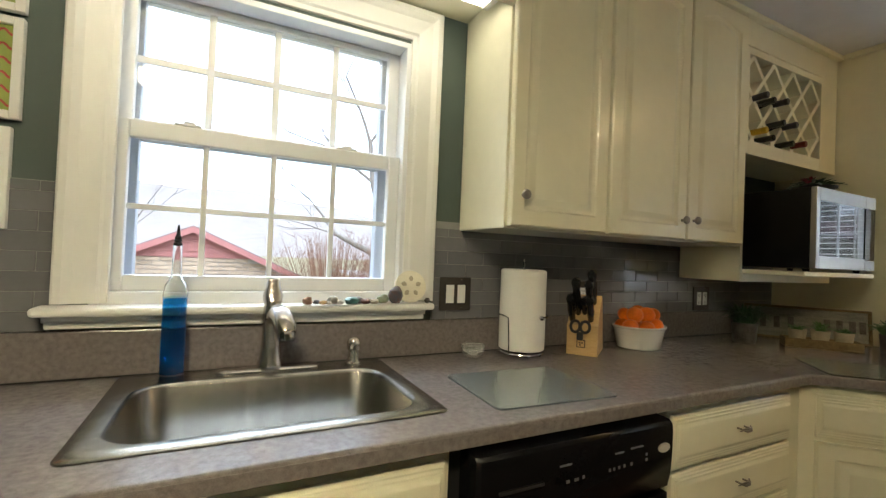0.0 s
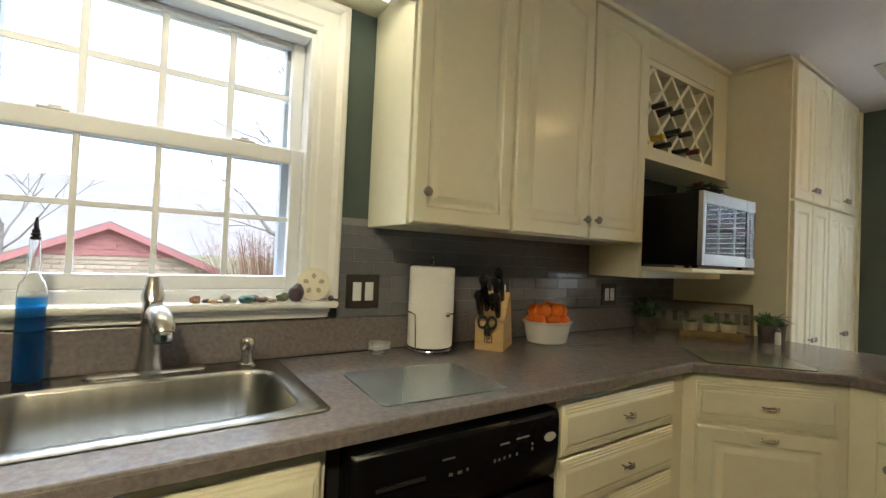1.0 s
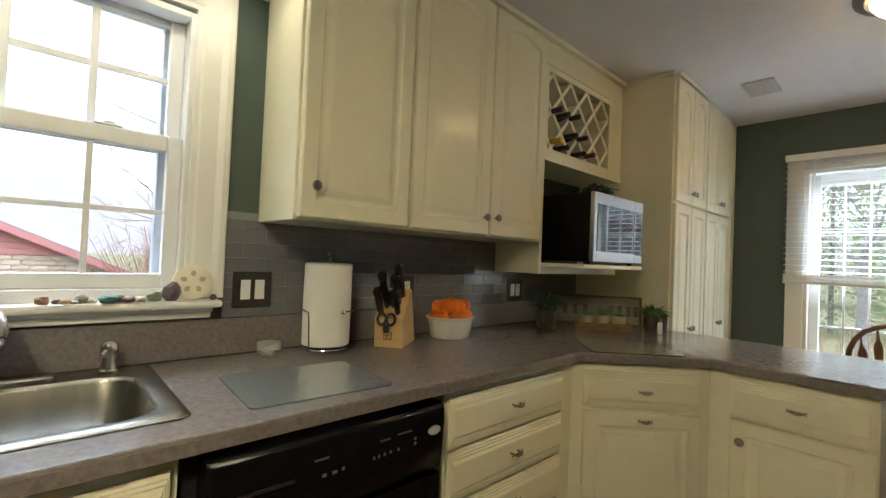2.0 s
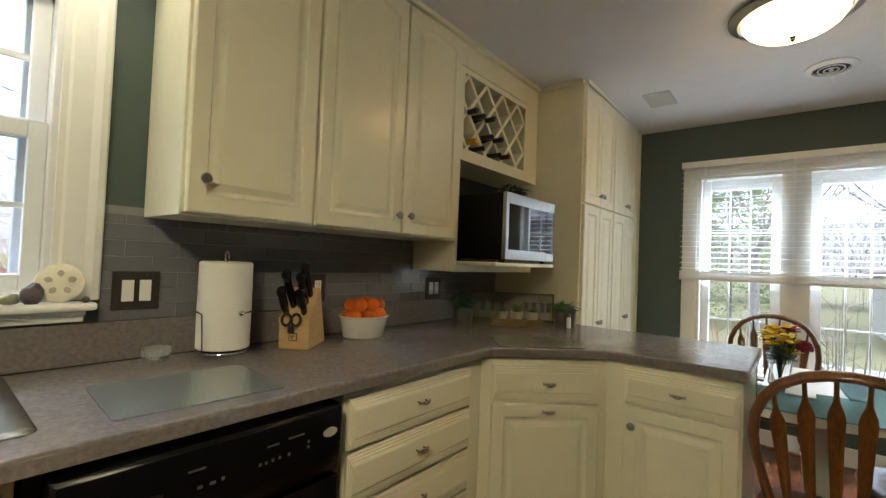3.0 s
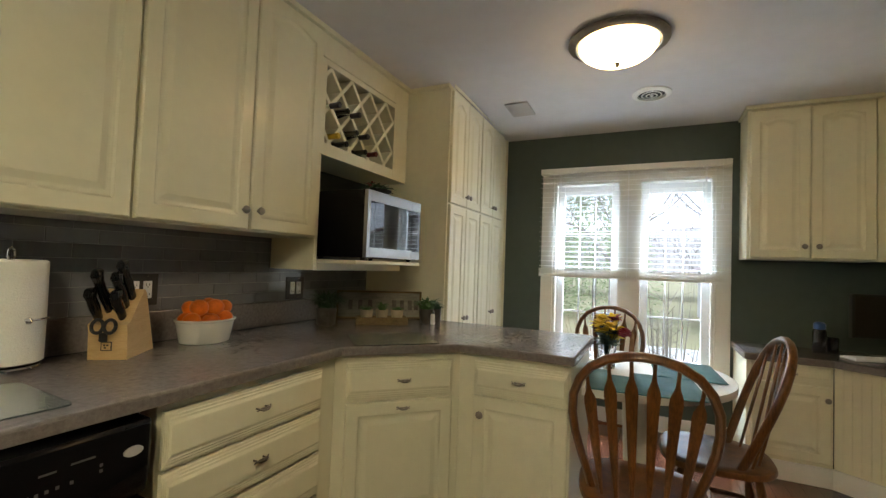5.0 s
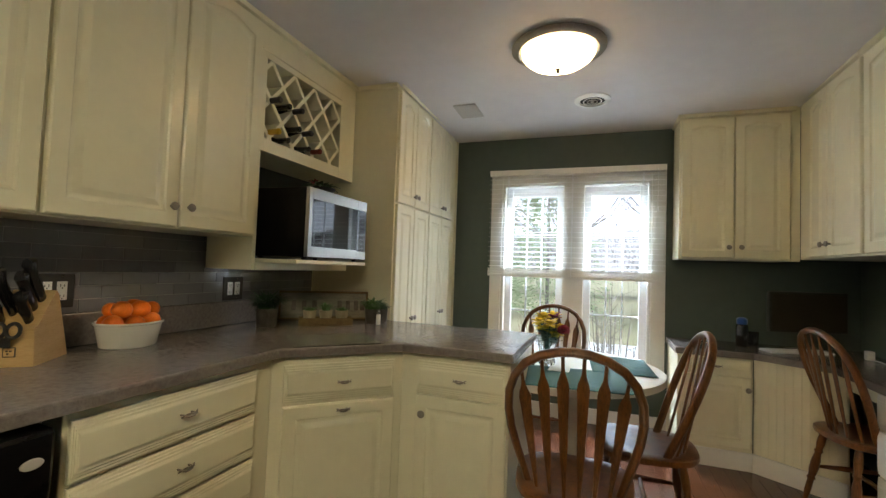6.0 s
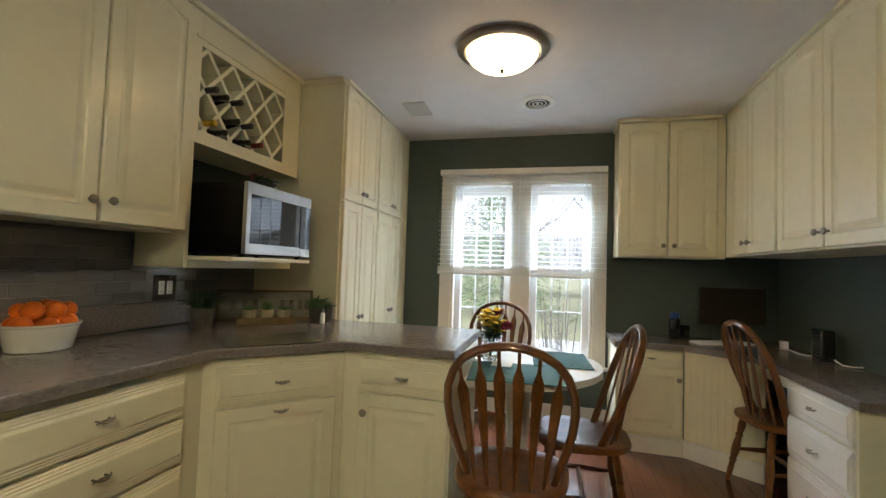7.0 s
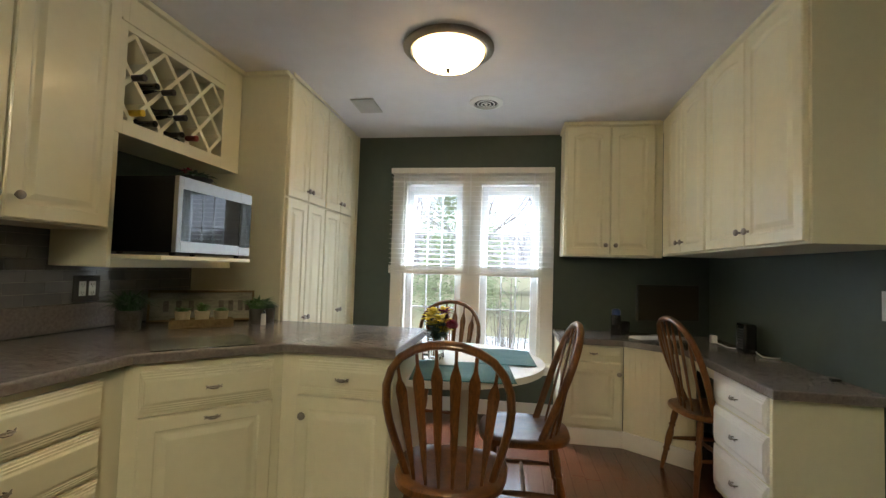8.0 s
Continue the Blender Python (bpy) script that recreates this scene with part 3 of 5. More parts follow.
# sink
def round_rect(x0, x1, y0, y1, r, z, n=6):
    pts = []
    for cx, cy, a0 in ((x1 - r, y1 - r, 0), (x0 + r, y1 - r, 90), (x0 + r, y0 + r, 180), (x1 - r, y0 + r, 270)):
        for i in range(n + 1):
            a = radians(a0 + 90 * i / n)
            pts.append((cx + r * math.cos(a), cy + r * math.sin(a), z))
    return pts


sink = thing("sink", (0, 0, 0), "drop-in single-bowl stainless steel kitchen sink", "sink")
bx0, bx1, by0, by1 = SX0 + .055, SX1 - .055, SY0 + .05, SY1 - .115
basin = bmesh.new()
rings(basin, [round_rect(SX0, SX1, SY0, SY1, .025, TOP + .0015), round_rect(SX0 + .004, SX1 - .004, SY0 + .004, SY1 - .004, .024, TOP + .005),
              round_rect(SX0 + .03, SX1 - .03, SY0 + .03, SY1 - .03, .03, TOP + .005), round_rect(bx0 - .012, bx1 + .012, by0 - .012, by1 + .012, .085, TOP + .006),
              round_rect(bx0 - .006, bx1 + .006, by0 - .006, by1 + .006, .085, TOP + .004), round_rect(bx0, bx1, by0, by1, .08, TOP - .004),
              round_rect(bx0 + .006, bx1 - .006, by0 + .006, by1 - .006, .08, TOP - .165), round_rect(bx0 + .02, bx1 - .02, by0 + .02, by1 - .02, .075, TOP - .198),
              round_rect(bx0 + .06, bx1 - .06, by0 + .06, by1 - .06, .06, TOP - .212), round_rect(bx0 + .2, bx1 - .2, by0 + .12, by1 - .12, .03, TOP - .214)], True, False, True)
part("basin", basin, BASIN, sink, smooth=True)
part("drain", lathe(bmesh.new(), [(.045, TOP - .213), (.045, TOP - .210), (.035, TOP - .209), (.03, TOP - .212), (.01, TOP - .212)], 24, pose((bx0 + bx1) / 2, (by0 + by1) / 2, 0)), CHROME, sink)

FX, FY = 0.045, 1.283
tap = thing("kitchen_tap", (FX, FY, TOP + .006), "brushed nickel single-lever pull-out kitchen tap", "tap")
plate = bmesh.new()
rings(plate, [round_rect(-.140, .140, -.028, .028, .026, 0), round_rect(-.140, .140, -.028, .028, .026, .006), round_rect(-.134, .134, -.022, .022, .021, .011)], True, True, True)
part("base_plate", plate, NICKEL, tap, smooth=True)
part("body", lathe(bmesh.new(), [(.036, .010), (.036, .020), (.031, .034), (.027, .07), (.0255, .11), (.026, .135), (.026, .16), (.024, .19), (.020, .205)], 24), NICKEL, tap, smooth=True)
part("spout", sweep(bmesh.new(), [(0, .0, .135), (.004, -.02, .16), (.010, -.05, .172), (.018, -.085, .165), (.024, -.115, .14), (.026, -.125, .125)], [.019, .023, .026, .028, .029, .025], seg=16), NICKEL, tap, smooth=True)
part("spray_head", lathe(bmesh.new(), [(.020, 0), (.024, .01), (.022, .03)], 18, pose(.026, -.127, .105, -20)), CHROME, tap, smooth=True)
part("lever", sweep(bmesh.new(), [(0, 0, .195), (.0, .006, .215), (.0, .014, .245), (.0, .018, .262)], [.025, .028, .019, .017], [.023, .022, .014, .011], 14), NICKEL, tap, smooth=True)
sp = thing("soap_dispenser", (0.292, 1.283, TOP + .006), "brushed nickel soap dispenser beside the tap", "soap dispenser")
part("collar", lathe(bmesh.new(), [(.026, 0), (.026, .006), (.020, .010), (.016, .03), (.015, .045)], 20), NICKEL, sp, smooth=True)
part("pump", lathe(bmesh.new(), [(.019, .045), (.021, .05), (.021, .070), (.016, .080), (.004, .084)], 20), NICKEL, sp, smooth=True)
part("nozzle", sweep(bmesh.new(), [(0, 0, .06), (-.012, -.025, .06), (-.02, -.042, .053)], [.007, .006, .005], seg=10), NICKEL, sp, smooth=True)

# ---- wall units ----
UP_D = W0 - UP_Y - .003
c = cabinet("wall_cabinet", pose(.703, UP_Y, 0), .436, UP_D, UP_Z, 2.438, "cream painted single-door wall cabinet", "cabinet", "wall units over the worktop")
front(c, "door", .008, UP_Z + .006, .432, 2.408, knob=(.052, 1.478), arch=.032)
c = cabinet("wall_cabinet", pose(1.141, UP_Y, 0), .848, UP_D, UP_Z, 2.438, "cream painted two-door wall cabinet with arched panels", "cabinet", "wall units over the worktop")
front(c, "door", .004, UP_Z + .006, .440, 2.408, knob=(.405, 1.455), arch=.032)
front(c, "door", .444, UP_Z + .006, .838, 2.408, knob=(.478, 1.458), arch=.032)

rack = thing("wine_rack_cabinet", (0, 0, 0), "cream wall cabinet with a lattice wine rack above a microwave shelf", "cabinet")
RX0, RX1 = 1.992, 2.846
OX0, OX1, OZ0, OZ1 = 2.030, 2.680, 1.864, 2.262
part("face_frame", boxes(((RX0, UP_Y, 1.800), (OX0, UP_Y + .02, 2.438)), ((OX1, UP_Y, 1.800), (RX1, UP_Y + .02, 2.438)), ((OX0, UP_Y, 1.800), (OX1, UP_Y + .02, OZ0)), ((OX0, UP_Y, OZ1), (OX1, UP_Y + .02, 2.438)), bevel=.0015), CREAM, rack)
part("moulding", boxes(((RX0, UP_Y - .008, 2.292), (RX1 - .16, UP_Y, 2.303)), bevel=.002), CREAM, rack)
part("side_panel", boxes(((RX0, UP_Y, 1.216), (RX0 + .022, W0 - .003, 1.799)), bevel=.002), CREAM, rack)
part("box", boxes(((RX0 + .001, UP_Y + .0205, 1.801), (RX1 - .001, W0 - .003, 1.862)), ((OX0 - .02, UP_Y + .0205, 1.8625), (OX0 - .004, W0 - .02, 2.30)), ((OX1 + .004, UP_Y + .0205, 1.8625), (OX1 + .02, W0 - .02, 2.30)),
                  ((OX0 - .02, W0 - .0195, 1.8625), (OX1 + .02, W0 - .004, 2.30)), ((OX0 - .003, UP_Y + .0205, 2.264), (OX1 + .003, W0 - .02, 2.30))), CREAM, rack)
part("shelf", boxes(((RX0 + .0225, UP_Y - .002, 1.214), (RX1 - .03, W0 - .003, 1.252)), bevel=.003), CREAM, rack)
part("pull_out_shelf", boxes(((RX0 + .03, .838, 1.2525), (2.655, W0 - .03, 1.272)), bevel=.003), CREAM, rack)


def lattice_slat(x_low, slope, y0, y1, th=.019):
    """A board that rises through the opening from x_low, cut to the opening."""
    h = OZ1 - OZ0
    pts = []
    za, zb = 0.0, h
    if slope > 0:
        za, zb = max(za, (OX0 - x_low) / slope), min(zb, (OX1 - x_low) / slope)
    else:
        za, zb = max(za, (OX1 - x_low) / slope), min(zb, (OX0 - x_low) / slope)
    if zb - za < .02:
        return None
    a, b = Vector((x_low + slope * za, 0, OZ0 + za)), Vector((x_low + slope * zb, 0, OZ0 + zb))
    n = (b - a).normalized().cross(Vector((0, 1, 0))) * th / 2
    bm = bmesh.new()
    rings(bm, [[a + n + Vector((0, y, 0)), a - n + Vector((0, y, 0)), b - n + Vector((0, y, 0)), b + n + Vector((0, y, 0))] for y in (y0, y1)], True, True, True)
    return bm


STEP, RISE = .172, .192
SLOPE = (STEP / 2) / (RISE / 2)
for s, yy in ((1, .0), (-1, .0015)):
    for k in range(-4, 9):
        x_low = 2.073 + STEP * k - (s * SLOPE * (OZ1 - OZ0) - 0) if s > 0 else 2.073 + STEP * k + SLOPE * (OZ1 - OZ0)
        bm = lattice_slat(x_low, s * SLOPE, UP_Y + .006 + yy, UP_Y + .20 + yy)
        if bm:
            part("lattice_slat", bm, CREAM, rack)

bottle_profile = [(.034, 0), (.037, .006), (.037, .17), (.034, .195), (.018, .225), (.0145, .24), (.0145, .30), (.0155, .302), (.0155, .315), (.012, .318)]
for x, z, foil, word in ((2.075, 2.066, FOIL_GREY, "grey"), (2.160, 2.062, WINE, "black"), (2.245, 2.068, FOIL_GREY, "dark grey"), (2.245, 1.970, WINE, "black"), (2.330, 1.972, FOIL_GREY, "grey"),
                         (2.075, 1.905, FOIL_GOLD, "yellow"), (2.160, 1.885, WINE, "black"), (2.330, 1.885, WINE, "black"), (2.415, 1.893, FOIL_RED, "dark red")):
    long = foil is not WINE
    b = thing("wine_bottle", pose(x, UP_Y + (.262 if long else .275), z, 90), f"dark glass wine bottle with {word} capsule, lying in the rack", "bottle", "bottles in the wine rack")
    part("glass_body", lathe(bmesh.new(), bottle_profile[:5], 18), WINE, b, smooth=True)
    part("capsule", lathe(bmesh.new(), bottle_profile[4:], 16), foil, b, smooth=True)

# microwave
mw = thing("microwave", (2.092, .832, 1.273), "stainless steel and black countertop microwave on the pull-out shelf", "microwave")
part("body", boxes(((0, .022, .012), (.545, .36, .355)), bevel=.004), DULL_BLACK, mw)
part("door_frame", boxes(((0, 0, .015), (.028, .022, .355)), ((.028, 0, .015), (.445, .022, .066)), ((.028, 0, .300), (.445, .022, .355)), bevel=.002), STEEL, mw, "brushed stainless door frame")
part("door_glass", boxes(((.028, .004, .066), (.445, .020, .300))), BLACK_GLASS, mw, "dark mirrored glass door")
cp = part("control_panel", boxes(((.446, .001, .061), (.545, .0215, .301)), bevel=.002), BLACK_GLASS, mw)
part("trim", boxes(((.446, 0, .015), (.545, .022, .060)), bevel=.002), STEEL, mw)
part("trim", boxes(((.446, 0, .302), (.545, .022, .355)), bevel=.002), STEEL, mw)
for x, y in ((.04, .05), (.50, .05), (.04, .32), (.50, .32)):
    part("foot", lathe(bmesh.new(), [(.012, 0), (.014, .013)], 12, pose(x, y, 0)), MATT_BLACK, mw)

# over the window: soffit, valance and strip light
structure("soffit", boxes(((LEFT_X, 1.072, 2.166), (.701, W0 - .001, 2.439))), CREAM, "cream painted soffit above the sink window", "soffit")
solid("valance", boxes(((LEFT_X + .01, 1.052, 2.085), (.701, 1.0715, 2.437)), bevel=.002), CREAM, "cream painted valance board hiding the strip light", "valance")
sl = thing("strip_light", (0, 0, 0), "lit fluorescent strip light under the soffit", "light")
part("housing", boxes(((-.50, 1.095, 2.146), (.68, 1.195, 2.1655)), bevel=.003), WHITE, sl)
part("diffuser", boxes(((-.48, 1.105, 2.122), (.655, 1.185, 2.1455)), bevel=.008), TUBE, sl)
part("end_cap", boxes(((.656, 1.102, 2.119), (.68, 1.188, 2.1457)), bevel=.003), WHITE, sl)

# larder
for i in range(2):
    x = PAN_X + .006 + i * .553
    c = cabinet("larder_cabinet", pose(x, PAN_Y, 0), .552 if i == 0 else .553, W0 - PAN_Y - .004, FLOOR, 2.438, "tall cream larder cabinet with four raised-panel doors", "cabinet", "larder units", toe=.10)
    for z0, z1, kz in ((1.668, 2.405, 1.735), (.17, 1.660, .90)):
        a = .032 if z0 > 1 else 0
        front(c, "door", .008, z0, .275, z1, knob=(.252, kz), arch=a)
        front(c, "door", .279, z0, .546, z1, knob=(.302, kz), arch=a)
structure("trim_larder", boxes(((PAN_X + 1.113, PAN_Y, FLOOR), (FAR_X - .001, PAN_Y + .02, 2.439)), ((FAR_X - .03, PAN_Y - .012, FLOOR), (FAR_X - .001, PAN_Y - .0005, 2.439)), bevel=.002), CREAM, "cream filler strip beside the larder", "trim")
structure("trim_ceiling", boxes(((.703, UP_Y - .030, 2.414), (RX1, UP_Y - .0005, 2.4395)), ((RX1 - .022, PAN_Y - .002, 2.414), (PAN_X + .005, UP_Y - .031, 2.4395)), ((PAN_X + .006, PAN_Y - .030, 2.414), (FAR_X - .03, PAN_Y - .0235, 2.4395)), bevel=.004), CREAM,
          "narrow cream moulding where the cabinets meet the ceiling", "trim")

# ---- desk corner ----
c = cabinet("wall_cabinet", pose(3.83, -1.012, 0, 0, 0, -90), .66, FAR_X - 3.834, 1.378, 2.385, "cream painted two-door wall cabinet beside the dining window", "cabinet", "wall units over the desk")
front(c, "door", .012, 1.386, .334, 2.374, knob=(.300, 1.462), arch=.02)
front(c, "door", .338, 1.386, .654, 2.374, knob=(.372, 1.462), arch=.02)
structure("trim_corner", boxes(((3.83, -1.7245, 1.378), (3.852, -1.6735, 2.439)), bevel=.002), CREAM, "cream filler between the corner wall units", "trim")
RUN_D = -1.725 - RIGHT_Y - .004
for x1, x0, ds in ((3.828, 3.066, ((.14, .405), (.409, .752))), (3.064, 2.200, ((.012, .425), (.429, .852)))):
    c = cabinet("wall_cabinet", pose(x1, -1.725, 0, 0, 0, 180), x1 - x0, RUN_D, 1.390, 2.415, "cream painted two-door wall cabinet over the desk", "cabinet", "wall units over the desk")
    (a0, a1), (b0, b1) = ds
    front(c, "door", a0, 1.398, a1, 2.400, knob=(a1 - .035, 1.466), arch=.02)
    front(c, "door", b0, 1.398, b1, 2.400, knob=(b0 + .035, 1.466), arch=.02)
structure("trim_cornice", boxes(((3.80, -1.70, 2.3855), (FAR_X - .002, -.997, 2.4105)), ((2.25, RIGHT_Y + .002, 2.4155), (FAR_X - .002, -1.7005, 2.4395)), bevel=.006), CREAM, "cream cornice over the desk wall units", "trim")

c = cabinet("desk_cabinet", pose(3.625, -.985, 0, 0, 0, -90), .425, FAR_X - 3.629, FLOOR, .746, "cream painted desk-height cabinet, drawer over door", "cabinet", "desk units", toe=.0)
front(c, "drawer", .022, .640, .415, .740, pull=True)
front(c, "door", .022, .185, .415, .632, knob=(.388, .555))
part("plinth", boxes(((0, -.012, FLOOR), (.425, -.0005, FLOOR + .115)), bevel=.003), WHITE, c)
bead = thing("beadboard_panel", pose(3.625, -1.412, 0, 0, 0, -126), "cream beadboard panel across the desk corner", "panel")
part("board", boxes(((0, .004, FLOOR), (.45, .02, .746))), CREAM, bead)
for i in range(11):
    part("bead", boxes(((.004 + i * .0405, 0, FLOOR + .12), (.0415 + i * .0405, .0045, .746)), bevel=.003), CREAM, bead)
part("plinth", boxes(((-.006, -.014, FLOOR), (.45, .0035, FLOOR + .115)), bevel=.003), WHITE, bead)
c = cabinet("drawer_pedestal", pose(3.012, -1.742, 0, 0, 0, 180), .520, -1.742 - RIGHT_Y - .004, FLOOR, .746, "desk pedestal with three drawer fronts whitened to imitate daylight", "cabinet", "desk units", toe=.06)
for z0, z1 in ((.580, .742), (.368, .572), (.140, .360)):
    drawer = front(c, "drawer", .010, z0, .512, z1, pull=True)
    # cream front recoloured white to imitate cool daylight on it
    drawer.data.materials[0] = WHITE
part("end_panel", boxes(((.5205, -.006, FLOOR), (.540, .41, .746)), bevel=.002), CREAM, c)
solid("desk_apron", boxes(((3.014, -1.790, .675), (3.34, -1.765, .7475)), bevel=.003), CREAM, "cream apron drawer front above the knee space", "apron")
dt = solid("corner_desk", prism(bmesh.new(), [(FAR_X - .003, -.972), (3.600, -.972), (3.600, -1.405), (3.375, -1.715), (2.430, -1.715), (2.430, RIGHT_Y + .003), (FAR_X - .003, RIGHT_Y + .003)], .7485, DESK), LAMINATE,
           "grey laminate desk slab round the room corner", "desk")
bv = dt.modifiers.new("edge", "BEVEL")
bv.width, bv.segments, bv.limit_method, bv.angle_limit = .005, 2, "ANGLE", radians(35)
edge_bands(dt, [(FAR_X - .005, -.972), (3.600, -.972), (3.600, -1.405), (3.375, -1.715), (2.430, -1.715), (2.430, RIGHT_Y + .005)], .7505, .7850)


# ---- chairs and table ----
def chair_thing(m, label):
    ch = thing("dining_chair", m, label, "chair", "arrow-back chairs")
    seat = bmesh.new()
    loops = []
    for k, z in ((.90, .405), (.98, .412), (1.0, .424), (.985, .436), (.93, .441), (.70, .436), (.35, .430)):
        loop = []
        for i in range(36):
            a = 2 * math.pi * i / 36
            sx, sy = math.cos(a), math.sin(a)
            r = (abs(sx) ** 3.0 + abs(sy) ** 3.0) ** (-1 / 3.0)
            wide = .214 + .018 * sy
            loop.append((k * r * sx * wide, k * r * sy * .218, z))
        loops.append(loop)
    rings(seat, loops, True, True, True)
    part("seat", seat, OAK, ch, smooth=True)

    def lean(z):
        return -.070 - (z - .43) * .356
    half = [(.158, .425), (.174, .49), (.196, .57), (.214, .65), (.221, .72), (.216, .79), (.194, .850), (.158, .897), (.106, .929), (.053, .945), (0, .950)]
    pts = half + [(-x, z) for x, z in reversed(half[:-1])]
    part("hoop", sweep(bmesh.new(), [(x, lean(z), z) for x, z in pts], .0150, .0175, 10, up=(0, 1, 0)), OAK, ch, smooth=True)

    def hoop_z(x):
        x = abs(x)
        for (xa, za), (xb, zb) in zip(half[4:], half[5:]):
            if xb <= x <= xa:
                return za + (zb - za) * (xa - x) / (xa - xb)
        return .72
    for i in range(6):
        f = (i - 2.5) / 2.5
        xb, xt = .122 * f, .172 * f
        zt = hoop_z(xt)
        pa, pb = Vector((xb, -.165 + .05 * f * f, .43)), Vector((xt, lean(zt), zt))
        stops = [(0, .0065), (.12, .0085), (.30, .0125), (.50, .0155), (.68, .0185), (.76, .0205), (.80, .018), (.86, .0080), (.90, .0060), (1, .0060)]
        part("spindle", sweep(bmesh.new(), [pa.lerp(pb, s) for s, _ in stops], [w for _, w in stops], [min(w, .0062) for _, w in stops], 8, up=(0, 1, 0)), OAK, ch, smooth=True)
    feet = {}
    for sx in (-1, 1):
        for sy in (-1, 1):
            a, b = Vector((sx * .135, sy * .135, .41)), Vector((sx * .200, sy * .195, 0))
            stops = [(0, .013), (.08, .017), (.2, .019), (.28, .014), (.31, .020), (.34, .014), (.45, .020), (.56, .021), (.66, .015), (.69, .020), (.72, .014), (.85, .015), (1, .011)]
            part("leg", sweep(bmesh.new(), [a.lerp(b, s) for s, _ in stops], [r for _, r in stops], seg=10), OAK, ch, smooth=True)
            feet[sx, sy] = a.lerp(b, .52)
    for sx in (-1, 1):
        a, b = feet[sx, -1], feet[sx, 1]
        part("stretcher", sweep(bmesh.new(), [a.lerp(b, s) for s in (0, .2, .5, .8, 1)], [.008, .011, .015, .011, .008], seg=8), OAK, ch, smooth=True)
    a, b = feet[-1, -1].lerp(feet[-1, 1], .5), feet[1, -1].lerp(feet[1, 1], .5)
    part("stretcher", sweep(bmesh.new(), [a.lerp(b, s) for s in (0, .15, .3, .4, .5, .6, .7, .85, 1)], [.008, .012, .009, .014, .010, .014, .009, .012, .008], seg=8), OAK, ch, smooth=True)
    return ch


chair = chair_thing(pose(2.095, -.412, FLOOR, 0, 0, -89), "honey oak arrow-back dining chair drawn up to the table")
tagged(copy_thing(chair, pose(2.61, -.700, FLOOR, 0, 0, 1)), "honey oak arrow-back dining chair turned sideways to the table")
tagged(copy_thing(chair, pose(3.46, -.175, FLOOR, 0, 0, 90)), "honey oak arrow-back dining chair under the dining window")
tagged(copy_thing(chair, pose(3.19, -1.80, FLOOR, 0, 0, 186)), "honey oak arrow-back chair pushed in at the desk")

TX, TY, TR, TZ = 2.80, -.29, .522, .762
tb = thing("dining_table", (TX, TY, FLOOR), "white drop-leaf dining table with a rounded top and pedestal", "table")
edge = [(TR * math.cos(a), TR * math.sin(a)) for a in (math.atan2(.115, -math.sqrt(TR ** 2 - .115 ** 2)) + i * (2 * math.pi - 2 * (math.pi / 2 - math.asin(.115 / TR))) / 60 for i in range(61))]
edge = [(x, min(y, .115)) for x, y in edge]
tt = part("tabletop", prism(bmesh.new(), edge, TZ - FLOOR - .032, TZ - FLOOR), WHITE, tb)
bv = tt.modifiers.new("edge", "BEVEL")
bv.width, bv.segments, bv.limit_method, bv.angle_limit = .009, 3, "ANGLE", radians(35)
part("pedestal", lathe(bmesh.new(), [(.19, .06), (.17, .075), (.07, .10), (.055, .14), (.06, .3), (.068, .55), (.085, .62), (.10, .676)], 24, pose(0, -.09, 0)), WHITE, tb, smooth=True)
for k in range(4):
    a = radians(45 + 90 * k)
    part("foot", sweep(bmesh.new(), [(0, -.09, .11), (.12 * math.cos(a), -.09 + .12 * math.sin(a), .09), (.28 * math.cos(a), -.09 + .28 * math.sin(a), .03), (.33 * math.cos(a), -.09 + .33 * math.sin(a), .022)], [.035, .03, .024, .02], seg=10), WHITE, tb, smooth=True)


def cloth(name, label, cx, cy, w, d, turn, lift):
    bm = bmesh.new()
    nx, ny = 26, 18
    rows = []
    for j in range(ny + 1):
        row = []
        for i in range(nx + 1):
            x, y = (i / nx - .5) * w, (j / ny - .5) * d
            p = pose(0, 0, 0, 0, 0, turn) @ Vector((x, y, 0))
            z = lift + .003 + .004 * noise.noise((p.x * 14 + cx * 9, p.y * 14, 3.1)) + .0025
            row.append(bm.verts.new((p.x, p.y, z)))
        rows.append(row)
    for a, b in zip(rows, rows[1:]):
        for i in range(nx):
            bm.faces.new((a[i], a[i + 1], b[i + 1], b[i]))
    ob = solid(name, bm, CLOTH, label, "placemat", "teal placemats", smooth=True, m=(cx, cy, TZ))
    so = ob.modifiers.new("thick", "SOLIDIFY")
    so.thickness, so.offset = .0018, 1
    return ob


cloth("placemat", "teal woven cloth placemat lying on the dining table", 2.495, -.405, .41, .47, 6, .0)
cloth("placemat", "teal woven cloth placemat lying on the dining table", 2.90, -.60, .44, .30, 4, .001)
solid("paper_sheet", boxes(((2.56, -.36, TZ + .012), (2.70, -.26, TZ + .0135))), PAPER, "white sheet of paper lying on the placemat", "paper")


